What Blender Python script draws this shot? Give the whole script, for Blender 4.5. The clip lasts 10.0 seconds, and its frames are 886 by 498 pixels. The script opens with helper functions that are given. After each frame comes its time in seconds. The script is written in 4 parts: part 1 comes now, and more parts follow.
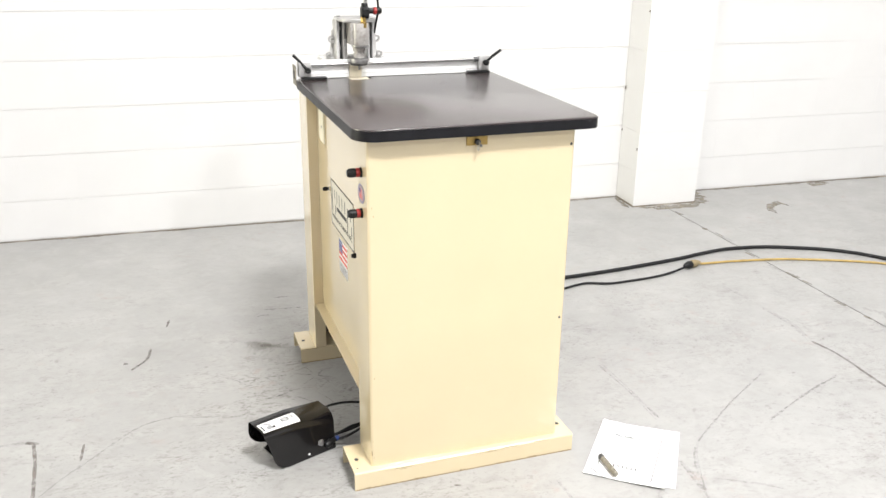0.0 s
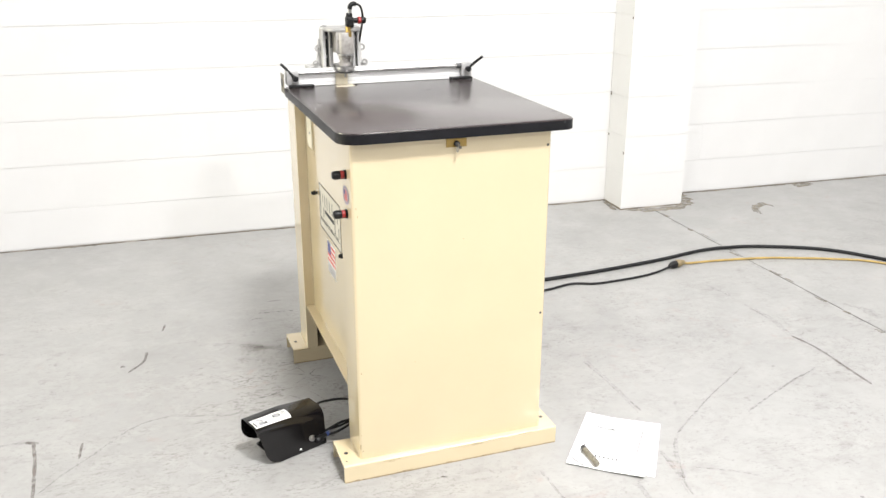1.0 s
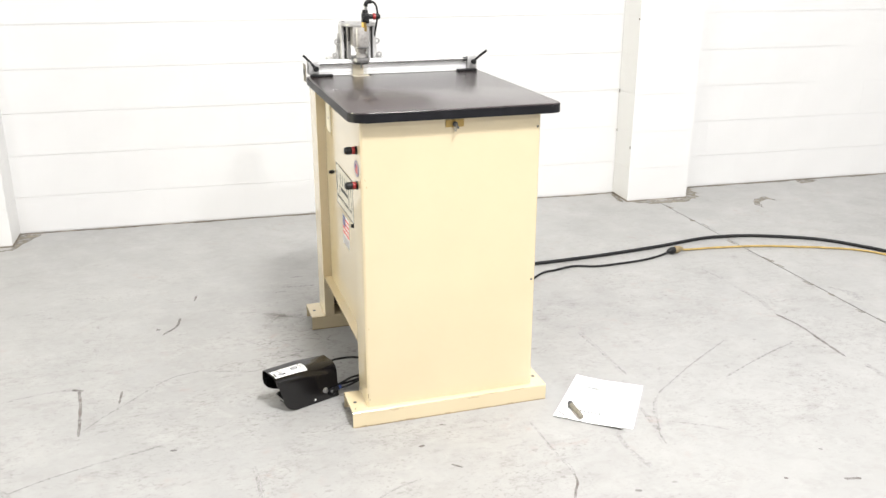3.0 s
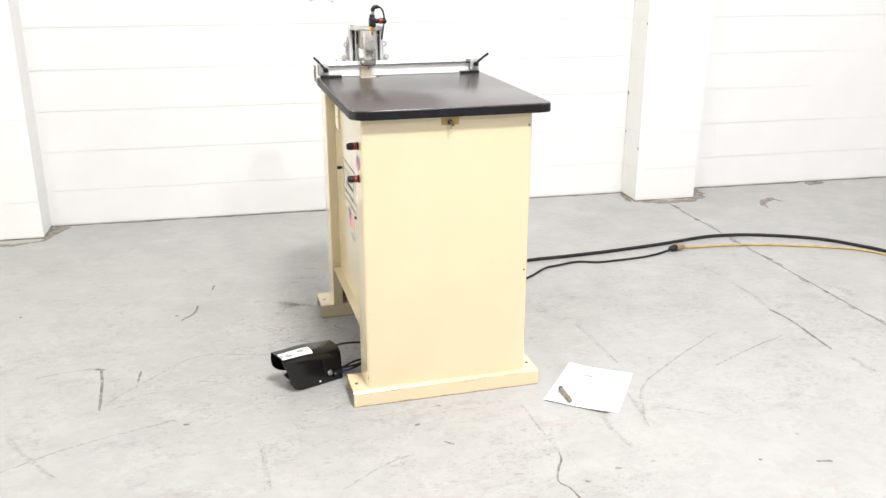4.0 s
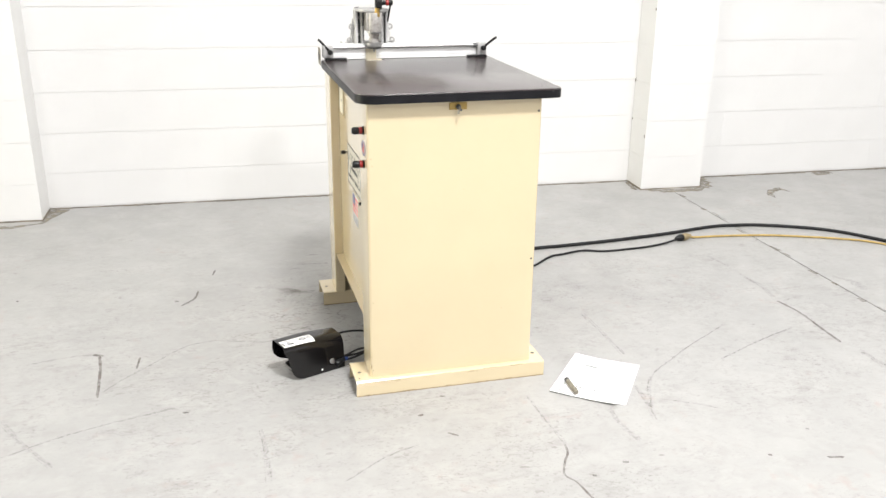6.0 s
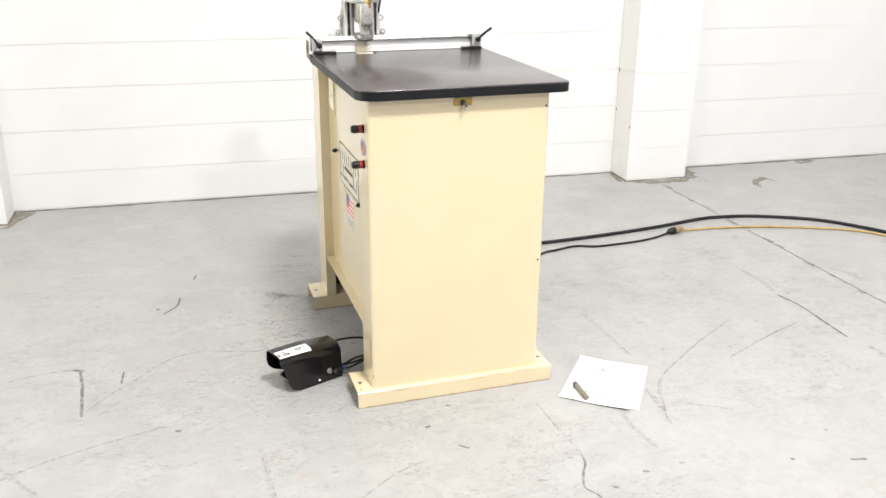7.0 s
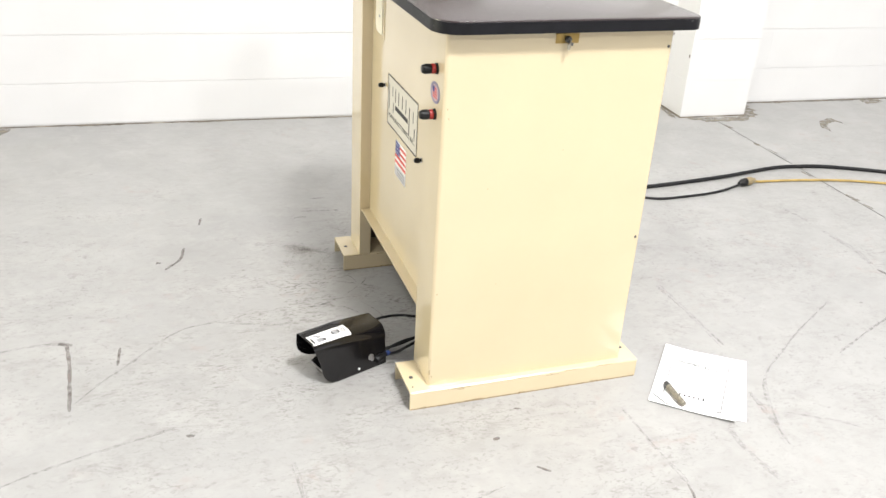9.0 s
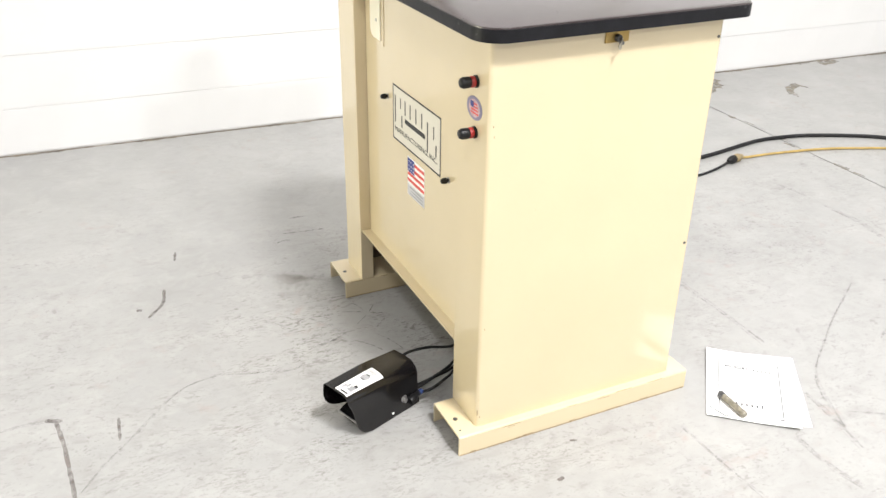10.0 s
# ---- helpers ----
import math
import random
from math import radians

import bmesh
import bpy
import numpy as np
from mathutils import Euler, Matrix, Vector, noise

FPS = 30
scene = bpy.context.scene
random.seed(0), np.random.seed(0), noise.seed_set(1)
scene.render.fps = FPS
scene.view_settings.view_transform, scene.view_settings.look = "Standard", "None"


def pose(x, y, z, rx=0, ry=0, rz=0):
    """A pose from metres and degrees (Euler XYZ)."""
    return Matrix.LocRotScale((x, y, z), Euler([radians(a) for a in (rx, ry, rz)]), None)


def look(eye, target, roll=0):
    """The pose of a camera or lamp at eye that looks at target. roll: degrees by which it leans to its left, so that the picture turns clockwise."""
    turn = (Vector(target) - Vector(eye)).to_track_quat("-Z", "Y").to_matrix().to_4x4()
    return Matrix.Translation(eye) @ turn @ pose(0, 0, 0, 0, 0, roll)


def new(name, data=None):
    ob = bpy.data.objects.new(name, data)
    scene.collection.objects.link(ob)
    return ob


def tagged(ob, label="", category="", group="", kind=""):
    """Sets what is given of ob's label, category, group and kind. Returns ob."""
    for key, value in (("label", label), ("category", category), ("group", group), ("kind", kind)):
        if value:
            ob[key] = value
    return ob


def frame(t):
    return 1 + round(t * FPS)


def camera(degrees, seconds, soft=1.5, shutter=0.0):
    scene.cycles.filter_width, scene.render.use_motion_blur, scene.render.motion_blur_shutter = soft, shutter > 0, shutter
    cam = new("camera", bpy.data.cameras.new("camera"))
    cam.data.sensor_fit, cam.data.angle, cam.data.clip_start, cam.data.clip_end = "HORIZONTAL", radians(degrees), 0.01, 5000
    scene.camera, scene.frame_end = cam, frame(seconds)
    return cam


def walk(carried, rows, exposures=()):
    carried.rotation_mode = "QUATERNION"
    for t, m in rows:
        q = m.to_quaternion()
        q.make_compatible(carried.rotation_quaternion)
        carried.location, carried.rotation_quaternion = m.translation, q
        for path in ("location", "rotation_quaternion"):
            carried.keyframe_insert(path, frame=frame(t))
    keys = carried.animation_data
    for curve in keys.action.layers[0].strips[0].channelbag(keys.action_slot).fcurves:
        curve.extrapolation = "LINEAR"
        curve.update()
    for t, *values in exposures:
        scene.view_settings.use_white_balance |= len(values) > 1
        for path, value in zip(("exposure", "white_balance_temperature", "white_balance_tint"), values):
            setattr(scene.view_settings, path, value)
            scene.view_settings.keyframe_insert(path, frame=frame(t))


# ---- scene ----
cam = camera(53.6, 10.0)
PATH = [
    (0, (-0.423, -1.821, 1.341), (0.205, -0.054, 0.647), 0.9),
    (0.5, (-0.412, -1.854, 1.341), (0.224, -0.082, 0.667), 0.2),
    (1, (-0.412, -1.916, 1.342), (0.219, -0.142, 0.67), 0.1),
    (1.5, (-0.421, -2.007, 1.339), (0.18, -0.215, 0.684), 0.5),
    (2, (-0.437, -2.1, 1.34), (0.147, -0.3, 0.694), 0.6),
    (2.5, (-0.444, -2.159, 1.337), (0.135, -0.367, 0.662), 0.1),
    (2.7, (-0.44, -2.176, 1.333), (0.142, -0.382, 0.667), 0.2),
    (3.8, (-0.38, -2.359, 1.348), (0.124, -0.538, 0.693), 0.0),
    (4, (-0.377, -2.394, 1.351), (0.126, -0.571, 0.699), 0.1),
    (4.5, (-0.371, -2.42, 1.352), (0.127, -0.591, 0.715), 0.0),
    (5, (-0.365, -2.423, 1.354), (0.109, -0.594, 0.699), 0.3),
    (5.5, (-0.359, -2.402, 1.349), (0.113, -0.574, 0.689), 0.2),
    (5.7, (-0.366, -2.38, 1.344), (0.119, -0.558, 0.675), 0.5),
    (6.8, (-0.444, -2.208, 1.331), (0.109, -0.419, 0.628), 0.2),
    (7, (-0.466, -2.178, 1.331), (0.12, -0.4, 0.627), 0.6),
    (7.2, (-0.478, -2.154, 1.319), (0.109, -0.379, 0.607), 0.7),
    (7.5, (-0.482, -2.091, 1.308), (0.064, -0.318, 0.562), 1.3),
    (7.8, (-0.479, -1.977, 1.291), (0.049, -0.217, 0.503), 1.3),
    (8, (-0.475, -1.891, 1.292), (0.063, -0.15, 0.469), 1.1),
    (8.2, (-0.463, -1.828, 1.296), (0.065, -0.096, 0.446), 1.4),
    (8.5, (-0.473, -1.746, 1.303), (0.067, -0.018, 0.453), 1.9),
    (8.7, (-0.480, -1.697, 1.303), (0.057, 0.020, 0.430), 2.4),
    (9, (-0.522, -1.609, 1.287), (0.085, 0.071, 0.387), 3.5),
    (9.2, (-0.558, -1.539, 1.287), (0.103, 0.115, 0.377), 1.4),
    (9.5, (-0.624, -1.425, 1.286), (0.104, 0.193, 0.364), -0.2),
    (9.7, (-0.650, -1.372, 1.285), (0.102, 0.230, 0.357), 0.1),
    (10, (-0.673, -1.3, 1.283), (0.093, 0.292, 0.345), 1.0),
]
walk(cam, [(t, look(eye, target, roll)) for t, eye, target, roll in PATH],
     ((0, 0.20), (2.5, 0.18), (5.5, 0.16), (7.5, 0.13), (8.5, 0.18), (10, 0.26)))

# ---- light ----
world = bpy.data.worlds.new("world")
scene.world = world
world.use_nodes = True
world.node_tree.nodes["Background"].inputs[0].default_value = (0.9, 0.95, 1.0, 1)
world.node_tree.nodes["Background"].inputs[1].default_value = 0.05


def area(name, eye, target, w, h, watts, colour=(1.0, 0.990, 0.985)):
    d = bpy.data.lights.new(name, "AREA")
    d.shape, d.size, d.size_y, d.energy, d.color = "RECTANGLE", w, h, watts, colour
    ob = new(name, d)
    ob.matrix_world = look(eye, target)
    return ob


# unseen overhead lamps; the last three are added fill for floor and pilasters
for lx, ly, watts, w, l in ((2.40, -4.1, 85, 1.4, 1.0), (0.64, -2.6, 405, 0.9, 0.6), (1.7, -7.2, 330, 0.4, 0.4), (-2.4, -2.2, 115, 0.6, 1.2), (1.2, 0.9, 35, 0.6, 1.2), (3.0, -0.7, 60, 0.6, 1.2)):
    area("overhead_lamp", (lx, ly, 5.3), (lx, ly, 0), w, l, watts)
# warm fill lamp added on the west side; no opening stands there
area("west_fill", (-5.85, 1.45, 1.3), (0, 0.5, 0.9), 1.7, 2.2, 130, (1.0, 0.965, 0.76))

# ---- materials ----


def material(name, colour, rough=0.5, metal=0.0, grain=0.0, scale=20.0, dark=None, dark_scale=3.0, dark_at=0.6, bump=0.0, bump_scale=200.0, spec=0.5, coat=0.0, vary=0.06):
    """Base colour with fine grain, larger patches of a second colour, and fine relief."""
    m = bpy.data.materials.new(name)
    m.use_nodes = True
    nt = m.node_tree
    b = nt.nodes["Principled BSDF"]
    b.inputs["Roughness"].default_value = rough
    b.inputs["Metallic"].default_value = metal
    b.inputs["Specular IOR Level"].default_value = spec
    b.inputs["Coat Weight"].default_value = coat
    b.inputs["Coat Roughness"].default_value = 0.30
    co = nt.nodes.new("ShaderNodeTexCoord").outputs["Object"]

    def tex(sc, detail=4.0):
        n = nt.nodes.new("ShaderNodeTexNoise")
        n.inputs["Scale"].default_value = sc
        n.inputs["Detail"].default_value = detail
        nt.links.new(co, n.inputs["Vector"])
        return n.outputs["Fac"]

    def ramp(src, a, z):
        n = nt.nodes.new("ShaderNodeMapRange")
        n.inputs["From Min"].default_value, n.inputs["From Max"].default_value = a, z
        nt.links.new(src, n.inputs["Value"])
        return n.outputs["Result"]

    def mix(f, a, z):
        n = nt.nodes.new("ShaderNodeMix")
        n.data_type = "RGBA"
        nt.links.new(f, n.inputs["Factor"])
        for s, v in ((n.inputs[6], a), (n.inputs[7], z)):
            if isinstance(v, tuple):
                s.default_value = (*v, 1)
            else:
                nt.links.new(v, s)
        return n.outputs[2]

    lo = tuple(max(0, q * (1 - grain)) for q in colour)
    hi = tuple(min(1, q * (1 + grain)) for q in colour)
    col = mix(ramp(tex(scale), 0.3, 0.7), lo, hi)
    if dark:
        col = mix(ramp(tex(dark_scale, 6.0), dark_at, dark_at + 0.15), col, dark)
    nt.links.new(col, b.inputs["Base Color"])
    r = nt.nodes.new("ShaderNodeMapRange")
    r.inputs["To Min"].default_value, r.inputs["To Max"].default_value = max(0, rough - vary), min(1, rough + vary)
    nt.links.new(tex(scale * 0.4), r.inputs["Value"])
    nt.links.new(r.outputs["Result"], b.inputs["Roughness"])
    if bump:
        n = nt.nodes.new("ShaderNodeBump")
        n.inputs["Strength"].default_value, n.inputs["Distance"].default_value = bump, 0.001
        nt.links.new(tex(bump_scale), n.inputs["Height"])
        nt.links.new(n.outputs["Normal"], b.inputs["Normal"])
    return m


CREAM = material("cream_enamel", (0.632, 0.532, 0.350), 0.14, grain=0.02, scale=6, dark=(0.617, 0.514, 0.314), dark_scale=2.2, dark_at=0.62, bump=0.03, bump_scale=350, vary=0.04, spec=0.6, coat=0.6)
CREAM.node_tree.nodes["Principled BSDF"].inputs["Coat Roughness"].default_value = 0.11
RAW = material("unpainted_inside", (0.10, 0.075, 0.05), 0.7, grain=0.2)
BLACK_TOP = material("black_laminate", (0.027, 0.0155, 0.016), 0.27, grain=0.12, scale=60, spec=0.9, coat=0.5, vary=0.01)
BLACK_TOP.node_tree.nodes["Principled BSDF"].inputs["Coat Roughness"].default_value = 0.20
BLACK_EDGE = material("black_rubber_edge", (0.007, 0.007, 0.009), 0.4, grain=0.3, scale=40, dark=(0.10, 0.097, 0.10), dark_scale=60, dark_at=0.66, bump=0.3, spec=0.25)
WALL = material("white_masonry_paint", (0.72, 0.716, 0.708), 0.6, grain=0.015, scale=5, dark=(0.70, 0.692, 0.68), dark_scale=1.3, dark_at=0.6, bump=0.5, bump_scale=140)
# unseen ceiling and south wall, kept dark so that metal parts reflect dark
CEIL = material("dark_unseen_ceiling", (0.30, 0.30, 0.30), 0.8, grain=0.03)
GREYWALL = material("dark_unseen_wall", (0.22, 0.22, 0.22), 0.7, grain=0.03)


def concrete(name):
    """Light grey floor paint, mottled, with many small worn flecks drawn out along x."""
    m = bpy.data.materials.new(name)
    m.use_nodes = True
    nt = m.node_tree
    b = nt.nodes["Principled BSDF"]
    co = nt.nodes.new("ShaderNodeTexCoord").outputs["Object"]

    def tex(sc, detail=5.0, stretch=(1, 1, 1), turn=0.0, dist=0.0):
        mp = nt.nodes.new("ShaderNodeMapping")
        mp.inputs["Scale"].default_value = stretch
        mp.inputs["Rotation"].default_value = (0, 0, turn)
        nt.links.new(co, mp.inputs["Vector"])
        n = nt.nodes.new("ShaderNodeTexNoise")
        n.inputs["Scale"].default_value, n.inputs["Detail"].default_value = sc, detail
        n.inputs["Distortion"].default_value = dist
        nt.links.new(mp.outputs["Vector"], n.inputs["Vector"])
        return n.outputs["Fac"]

    def rng(src, lo, hi, a=0.0, z=1.0):
        n = nt.nodes.new("ShaderNodeMapRange")
        for k, v in zip(("From Min", "From Max", "To Min", "To Max"), (lo, hi, a, z)):
            n.inputs[k].default_value = v
        nt.links.new(src, n.inputs["Value"])
        return n.outputs["Result"]

    def mul(x, y):
        n = nt.nodes.new("ShaderNodeMath")
        n.operation = "MULTIPLY"
        nt.links.new(x, n.inputs[0])
        nt.links.new(y, n.inputs[1])
        return n.outputs[0]

    def mix(f, x, y):
        n = nt.nodes.new("ShaderNodeMix")
        n.data_type = "RGBA"
        nt.links.new(f, n.inputs["Factor"])
        for s, v in ((n.inputs[6], x), (n.inputs[7], y)):
            if isinstance(v, tuple):
                s.default_value = (*v, 1)
            else:
                nt.links.new(v, s)
        return n.outputs[2]

    col = mix(rng(tex(1.1, 3), 0.35, 0.65), (0.315, 0.312, 0.304), (0.355, 0.351, 0.342))
    col = mix(rng(tex(7, 6), 0.45, 0.75, 0, 0.5), col, (0.40, 0.394, 0.382))
    # cloudy wear: darker smudges and paler rubbed spots, a few centimetres wide
    col = mix(rng(tex(15, 6, (0.85, 1, 1), 0.6, 1.4), 0.50, 0.72, 0, 0.26), col, (0.262, 0.250, 0.236))
    col = mix(rng(tex(19, 6, (0.8, 1, 1), -0.4, 1.2), 0.52, 0.72, 0, 0.26), col, (0.42, 0.416, 0.406))
    where = mul(rng(tex(1.7, 4), 0.30, 0.60), rng(tex(6.5, 5, (0.8, 1, 1), 0.4, 0.8), 0.38, 0.60, 0.22, 1.0))
    sep = nt.nodes.new("ShaderNodeSeparateXYZ")
    nt.links.new(co, sep.inputs["Vector"])
    where = mul(where, rng(sep.outputs["Y"], -0.35, -1.25, 0.25, 1.0))
    for sc, st, turn, lo, hi, amt in ((26, (0.8, 1, 1), 0.25, 0.53, 0.68, 0.26), (85, (0.62, 1, 1), -0.15, 0.595, 0.64, 0.46), (160, (0.7, 1, 1), 0.5, 0.605, 0.65, 0.40), (22, (0.16, 1, 1), 0.8, 0.60, 0.72, 0.24), (24, (0.14, 1, 1), -0.7, 0.61, 0.72, 0.24)):
        f = mul(rng(tex(sc, 5, st, turn, 0.7), lo, hi), where)
        col = mix(rng(f, 0, 1, 0, amt), col, (0.15, 0.138, 0.126))
    # worn flecks deepened round the machine: the shade's stronger contrast put into the colour
    near = nt.nodes.new("ShaderNodeVectorMath")
    near.operation = "DISTANCE"
    nt.links.new(co, near.inputs[0])
    near.inputs[1].default_value = (0.06, -1.72, 0)
    worn = mul(rng(near.outputs["Value"], 0.75, 0.25), rng(tex(7, 4), 0.44, 0.58))
    for sc, turn, lo, hi in ((70, 0.15, 0.61, 0.635), (95, 0.6, 0.60, 0.63), (170, -0.3, 0.585, 0.62)):
        f = mul(rng(tex(sc, 7, (0.36, 1, 1), turn, 1.2), lo, hi), worn)
        col = mix(rng(f, 0, 1, 0, 0.54), col, (0.12, 0.11, 0.095))
    # wispy trowel lines and hair cracks
    for sc, st, turn, mask, wide, amt in ((7, (0.7, 1, 1), 0.5, 3.0, 0.011, 0.36), (15, (0.35, 1, 1), -0.6, 4.0, 0.018, 0.36), (30, (0.4, 1, 1), 0.2, 6.0, 0.034, 0.3)):
        line = nt.nodes.new("ShaderNodeMath")
        line.operation = "SUBTRACT"
        nt.links.new(tex(sc, 7, st, turn, 1.0), line.inputs[0])
        line.inputs[1].default_value = 0.5
        mag = nt.nodes.new("ShaderNodeMath")
        mag.operation = "ABSOLUTE"
        nt.links.new(line.outputs[0], mag.inputs[0])
        f = mul(rng(mag.outputs[0], wide, 0.0), mul(rng(tex(mask, 4, (1, 1, 1), 1.0), 0.50, 0.62), where))
        col = mix(rng(f, 0, 1, 0, amt), col, (0.15, 0.138, 0.126))
    spots = rng(tex(22, 2, (0.6, 1, 1), 0.3), 0.74, 0.78)
    col = mix(rng(spots, 0, 1, 0, 0.5), col, (0.14, 0.13, 0.12))
    rust = mul(rng(tex(18, 5), 0.58, 0.72), rng(tex(2.2, 2), 0.5, 0.62))
    col = mix(rng(rust, 0, 1, 0, 0.42), col, (0.33, 0.25, 0.215))
    nt.links.new(col, b.inputs["Base Color"])
    nt.links.new(rng(tex(5, 4), 0.3, 0.7, 0.36, 0.58), b.inputs["Roughness"])
    n = nt.nodes.new("ShaderNodeBump")
    n.inputs["Strength"].default_value, n.inputs["Distance"].default_value = 0.35, 0.002
    nt.links.new(tex(45, 6), n.inputs["Height"])
    nt.links.new(n.outputs["Normal"], b.inputs["Normal"])
    return m


def broken(name, colour, solid=0.5, scale=60.0, spread=0.3):
    """A worn mark on the floor: patchy, with the floor showing through."""
    m = material(name, colour, 0.75, grain=0.3, scale=40)
    nt = m.node_tree
    co = nt.nodes.new("ShaderNodeTexCoord").outputs["Object"]
    n = nt.nodes.new("ShaderNodeTexNoise")
    n.inputs["Scale"].default_value, n.inputs["Detail"].default_value = scale, 5
    nt.links.new(co, n.inputs["Vector"])
    r = nt.nodes.new("ShaderNodeMapRange")
    r.inputs["From Min"].default_value, r.inputs["From Max"].default_value = 0.36, 0.64
    r.inputs["To Min"].default_value, r.inputs["To Max"].default_value = max(0, solid - spread), min(1, solid + spread)
    nt.links.new(n.outputs["Fac"], r.inputs["Value"])
    nt.links.new(r.outputs["Result"], nt.nodes["Principled BSDF"].inputs["Alpha"])
    return m


FLOOR = concrete("worn_concrete")
SCUFF = broken("dark_scuff", (0.18, 0.155, 0.145), 0.5, 45, 0.2)
FAINT = broken("faint_scuff", (0.19, 0.175, 0.165), -0.06, 70, 0.27)
FINE = broken("fine_scratch", (0.16, 0.145, 0.13), 0.2, 70, 0.35)
SOFTBROWN = broken("soft_brown", (0.13, 0.10, 0.07), 0.035, 14, 0.085)
BARE = broken("bare_concrete", (0.27, 0.24, 0.19), 0.55, 30)
BARECHIP = material("bare_block", (0.20, 0.18, 0.16), 0.9, grain=0.3, scale=200)
DIRT = material("dirt_line", (0.20, 0.17, 0.135), 0.9, grain=0.4, scale=12, dark=(0.45, 0.41, 0.36), dark_scale=5, dark_at=0.52)
CHIP = material("chipped_paint", (0.30, 0.22, 0.12), 0.7, grain=0.4, scale=200)
BLACK = material("black_plastic", (0.009, 0.009, 0.0095), 0.42, grain=0.2, scale=50, spec=0.3)
RED = material("red_plastic", (0.30, 0.02, 0.018), 0.4, grain=0.1)
ALU = material("brushed_aluminium", (0.55, 0.545, 0.54), 0.38, 0.55, grain=0.06, scale=30, bump=0.1)
BRIGHT = material("bright_anodised_aluminium", (0.88, 0.88, 0.87), 0.3, 0.15, grain=0.03, scale=20)
PALE = material("pale_cover_enamel", (0.80, 0.76, 0.62), 0.4, grain=0.02)
CAST = material("cast_aluminium", (0.44, 0.435, 0.43), 0.42, 0.45, grain=0.1, scale=40, dark=(0.30, 0.30, 0.30), dark_scale=25, bump=0.3)
STEEL = material("dull_steel", (0.36, 0.355, 0.35), 0.34, 0.8, grain=0.12, scale=60)
DARKSTEEL = material("dark_steel", (0.10, 0.10, 0.10), 0.5, 0.6, grain=0.2)
BRASS = material("brass", (0.40, 0.28, 0.10), 0.38, 0.9, grain=0.12, scale=60, dark=(0.35, 0.22, 0.06), dark_scale=60)
BARREL = material("warm_machined_aluminium", (0.45, 0.43, 0.41), 0.44, 0.4, grain=0.12, scale=120, dark=(0.30, 0.275, 0.25), dark_scale=45, dark_at=0.58, bump=0.25)
LIGHTCAST = material("light_cast_aluminium", (0.56, 0.555, 0.545), 0.5, 0.15, grain=0.08, scale=40, dark=(0.42, 0.415, 0.41), dark_scale=22, bump=0.3)
WHITE = material("white_card", (0.80, 0.80, 0.78), 0.55, grain=0.015)
IVORY = material("ivory_plate", (0.62, 0.59, 0.51), 0.45, grain=0.015)
PAPER = material("white_paper", (0.86, 0.86, 0.86), 0.8, grain=0.01)
INK = material("black_ink", (0.02, 0.02, 0.022), 0.6, grain=0.2)
GREYINK = material("grey_ink", (0.30, 0.30, 0.31), 0.7, grain=0.2)
BLUE = material("flag_blue", (0.03, 0.045, 0.22), 0.5, grain=0.1)
FLAGRED = material("flag_red", (0.62, 0.06, 0.05), 0.5, grain=0.1)
PINKISH = material("pink_grey_print", (0.50, 0.36, 0.38), 0.5, grain=0.3, scale=150)
SILVER = material("silver_sticker", (0.56, 0.56, 0.58), 0.35, 0.4, grain=0.1, scale=60)
VIOLET = material("violet_sticker", (0.21, 0.19, 0.28), 0.45, grain=0.1)
WOOD = material("pale_wood", (0.72, 0.66, 0.53), 0.6, grain=0.08, scale=40)
RUBBER = material("black_rubber_hose", (0.013, 0.013, 0.014), 0.6, grain=0.2, scale=80, spec=0.25)
WORN = material("worn_grey_steel", (0.25, 0.23, 0.185), 0.5, 0.5, grain=0.4, scale=110, dark=(0.15, 0.13, 0.11), dark_scale=70)
YELLOW = material("yellow_cord", (0.40, 0.28, 0.09), 0.55, grain=0.15, scale=30, dark=(0.35, 0.24, 0.10), dark_scale=20)
OLIVE = material("dirty_yellow_plug", (0.27, 0.21, 0.11), 0.6, grain=0.2)
BLUECAP = material("blue_plastic", (0.03, 0.06, 0.2), 0.4, grain=0.1)
HOOD = material("black_gloss_enamel", (0.006, 0.0055, 0.006), 0.13, grain=0.25, scale=30, bump=0.03, bump_scale=260, spec=0.5)
RUST = material("rusty_steel", (0.045, 0.029, 0.019), 0.85, 0.0, spec=0.15, grain=0.35, scale=14, dark=(0.025, 0.018, 0.014), dark_scale=10)
UNSEENFACE = material("pale_unseen_face", (0.38, 0.365, 0.35), 0.6, 0.1, grain=0.12, scale=9, dark=(0.36, 0.32, 0.28), dark_scale=5)
PALEBLUE = broken("pale_blue_tint", (0.62, 0.70, 0.80), 0.28, 9)

# ---- mesh helpers ----


def part(name, bm, mat, parent=None, label="", m=None, smooth=False):
    """Links a bmesh as one mesh object under a thing or a part."""
    me = bpy.data.meshes.new(name)
    bm.normal_update()
    bm.to_mesh(me)
    bm.free()
    if smooth:
        for p in me.polygons:
            p.use_smooth = True
        me.set_sharp_from_angle(angle=radians(40))
    me.materials.append(mat)
    ob = new(name, me)
    if parent:
        ob.parent = parent
        ob.matrix_parent_inverse = Matrix()
    if m:
        ob.matrix_basis = m
    if label:
        tagged(ob, label)
    return ob


def thing(name, label, category, m=None, group="", kind=""):
    ob = new(name)
    ob.empty_display_size = 0.1
    if m:
        ob.matrix_basis = m
    return tagged(ob, label, category, group, kind)


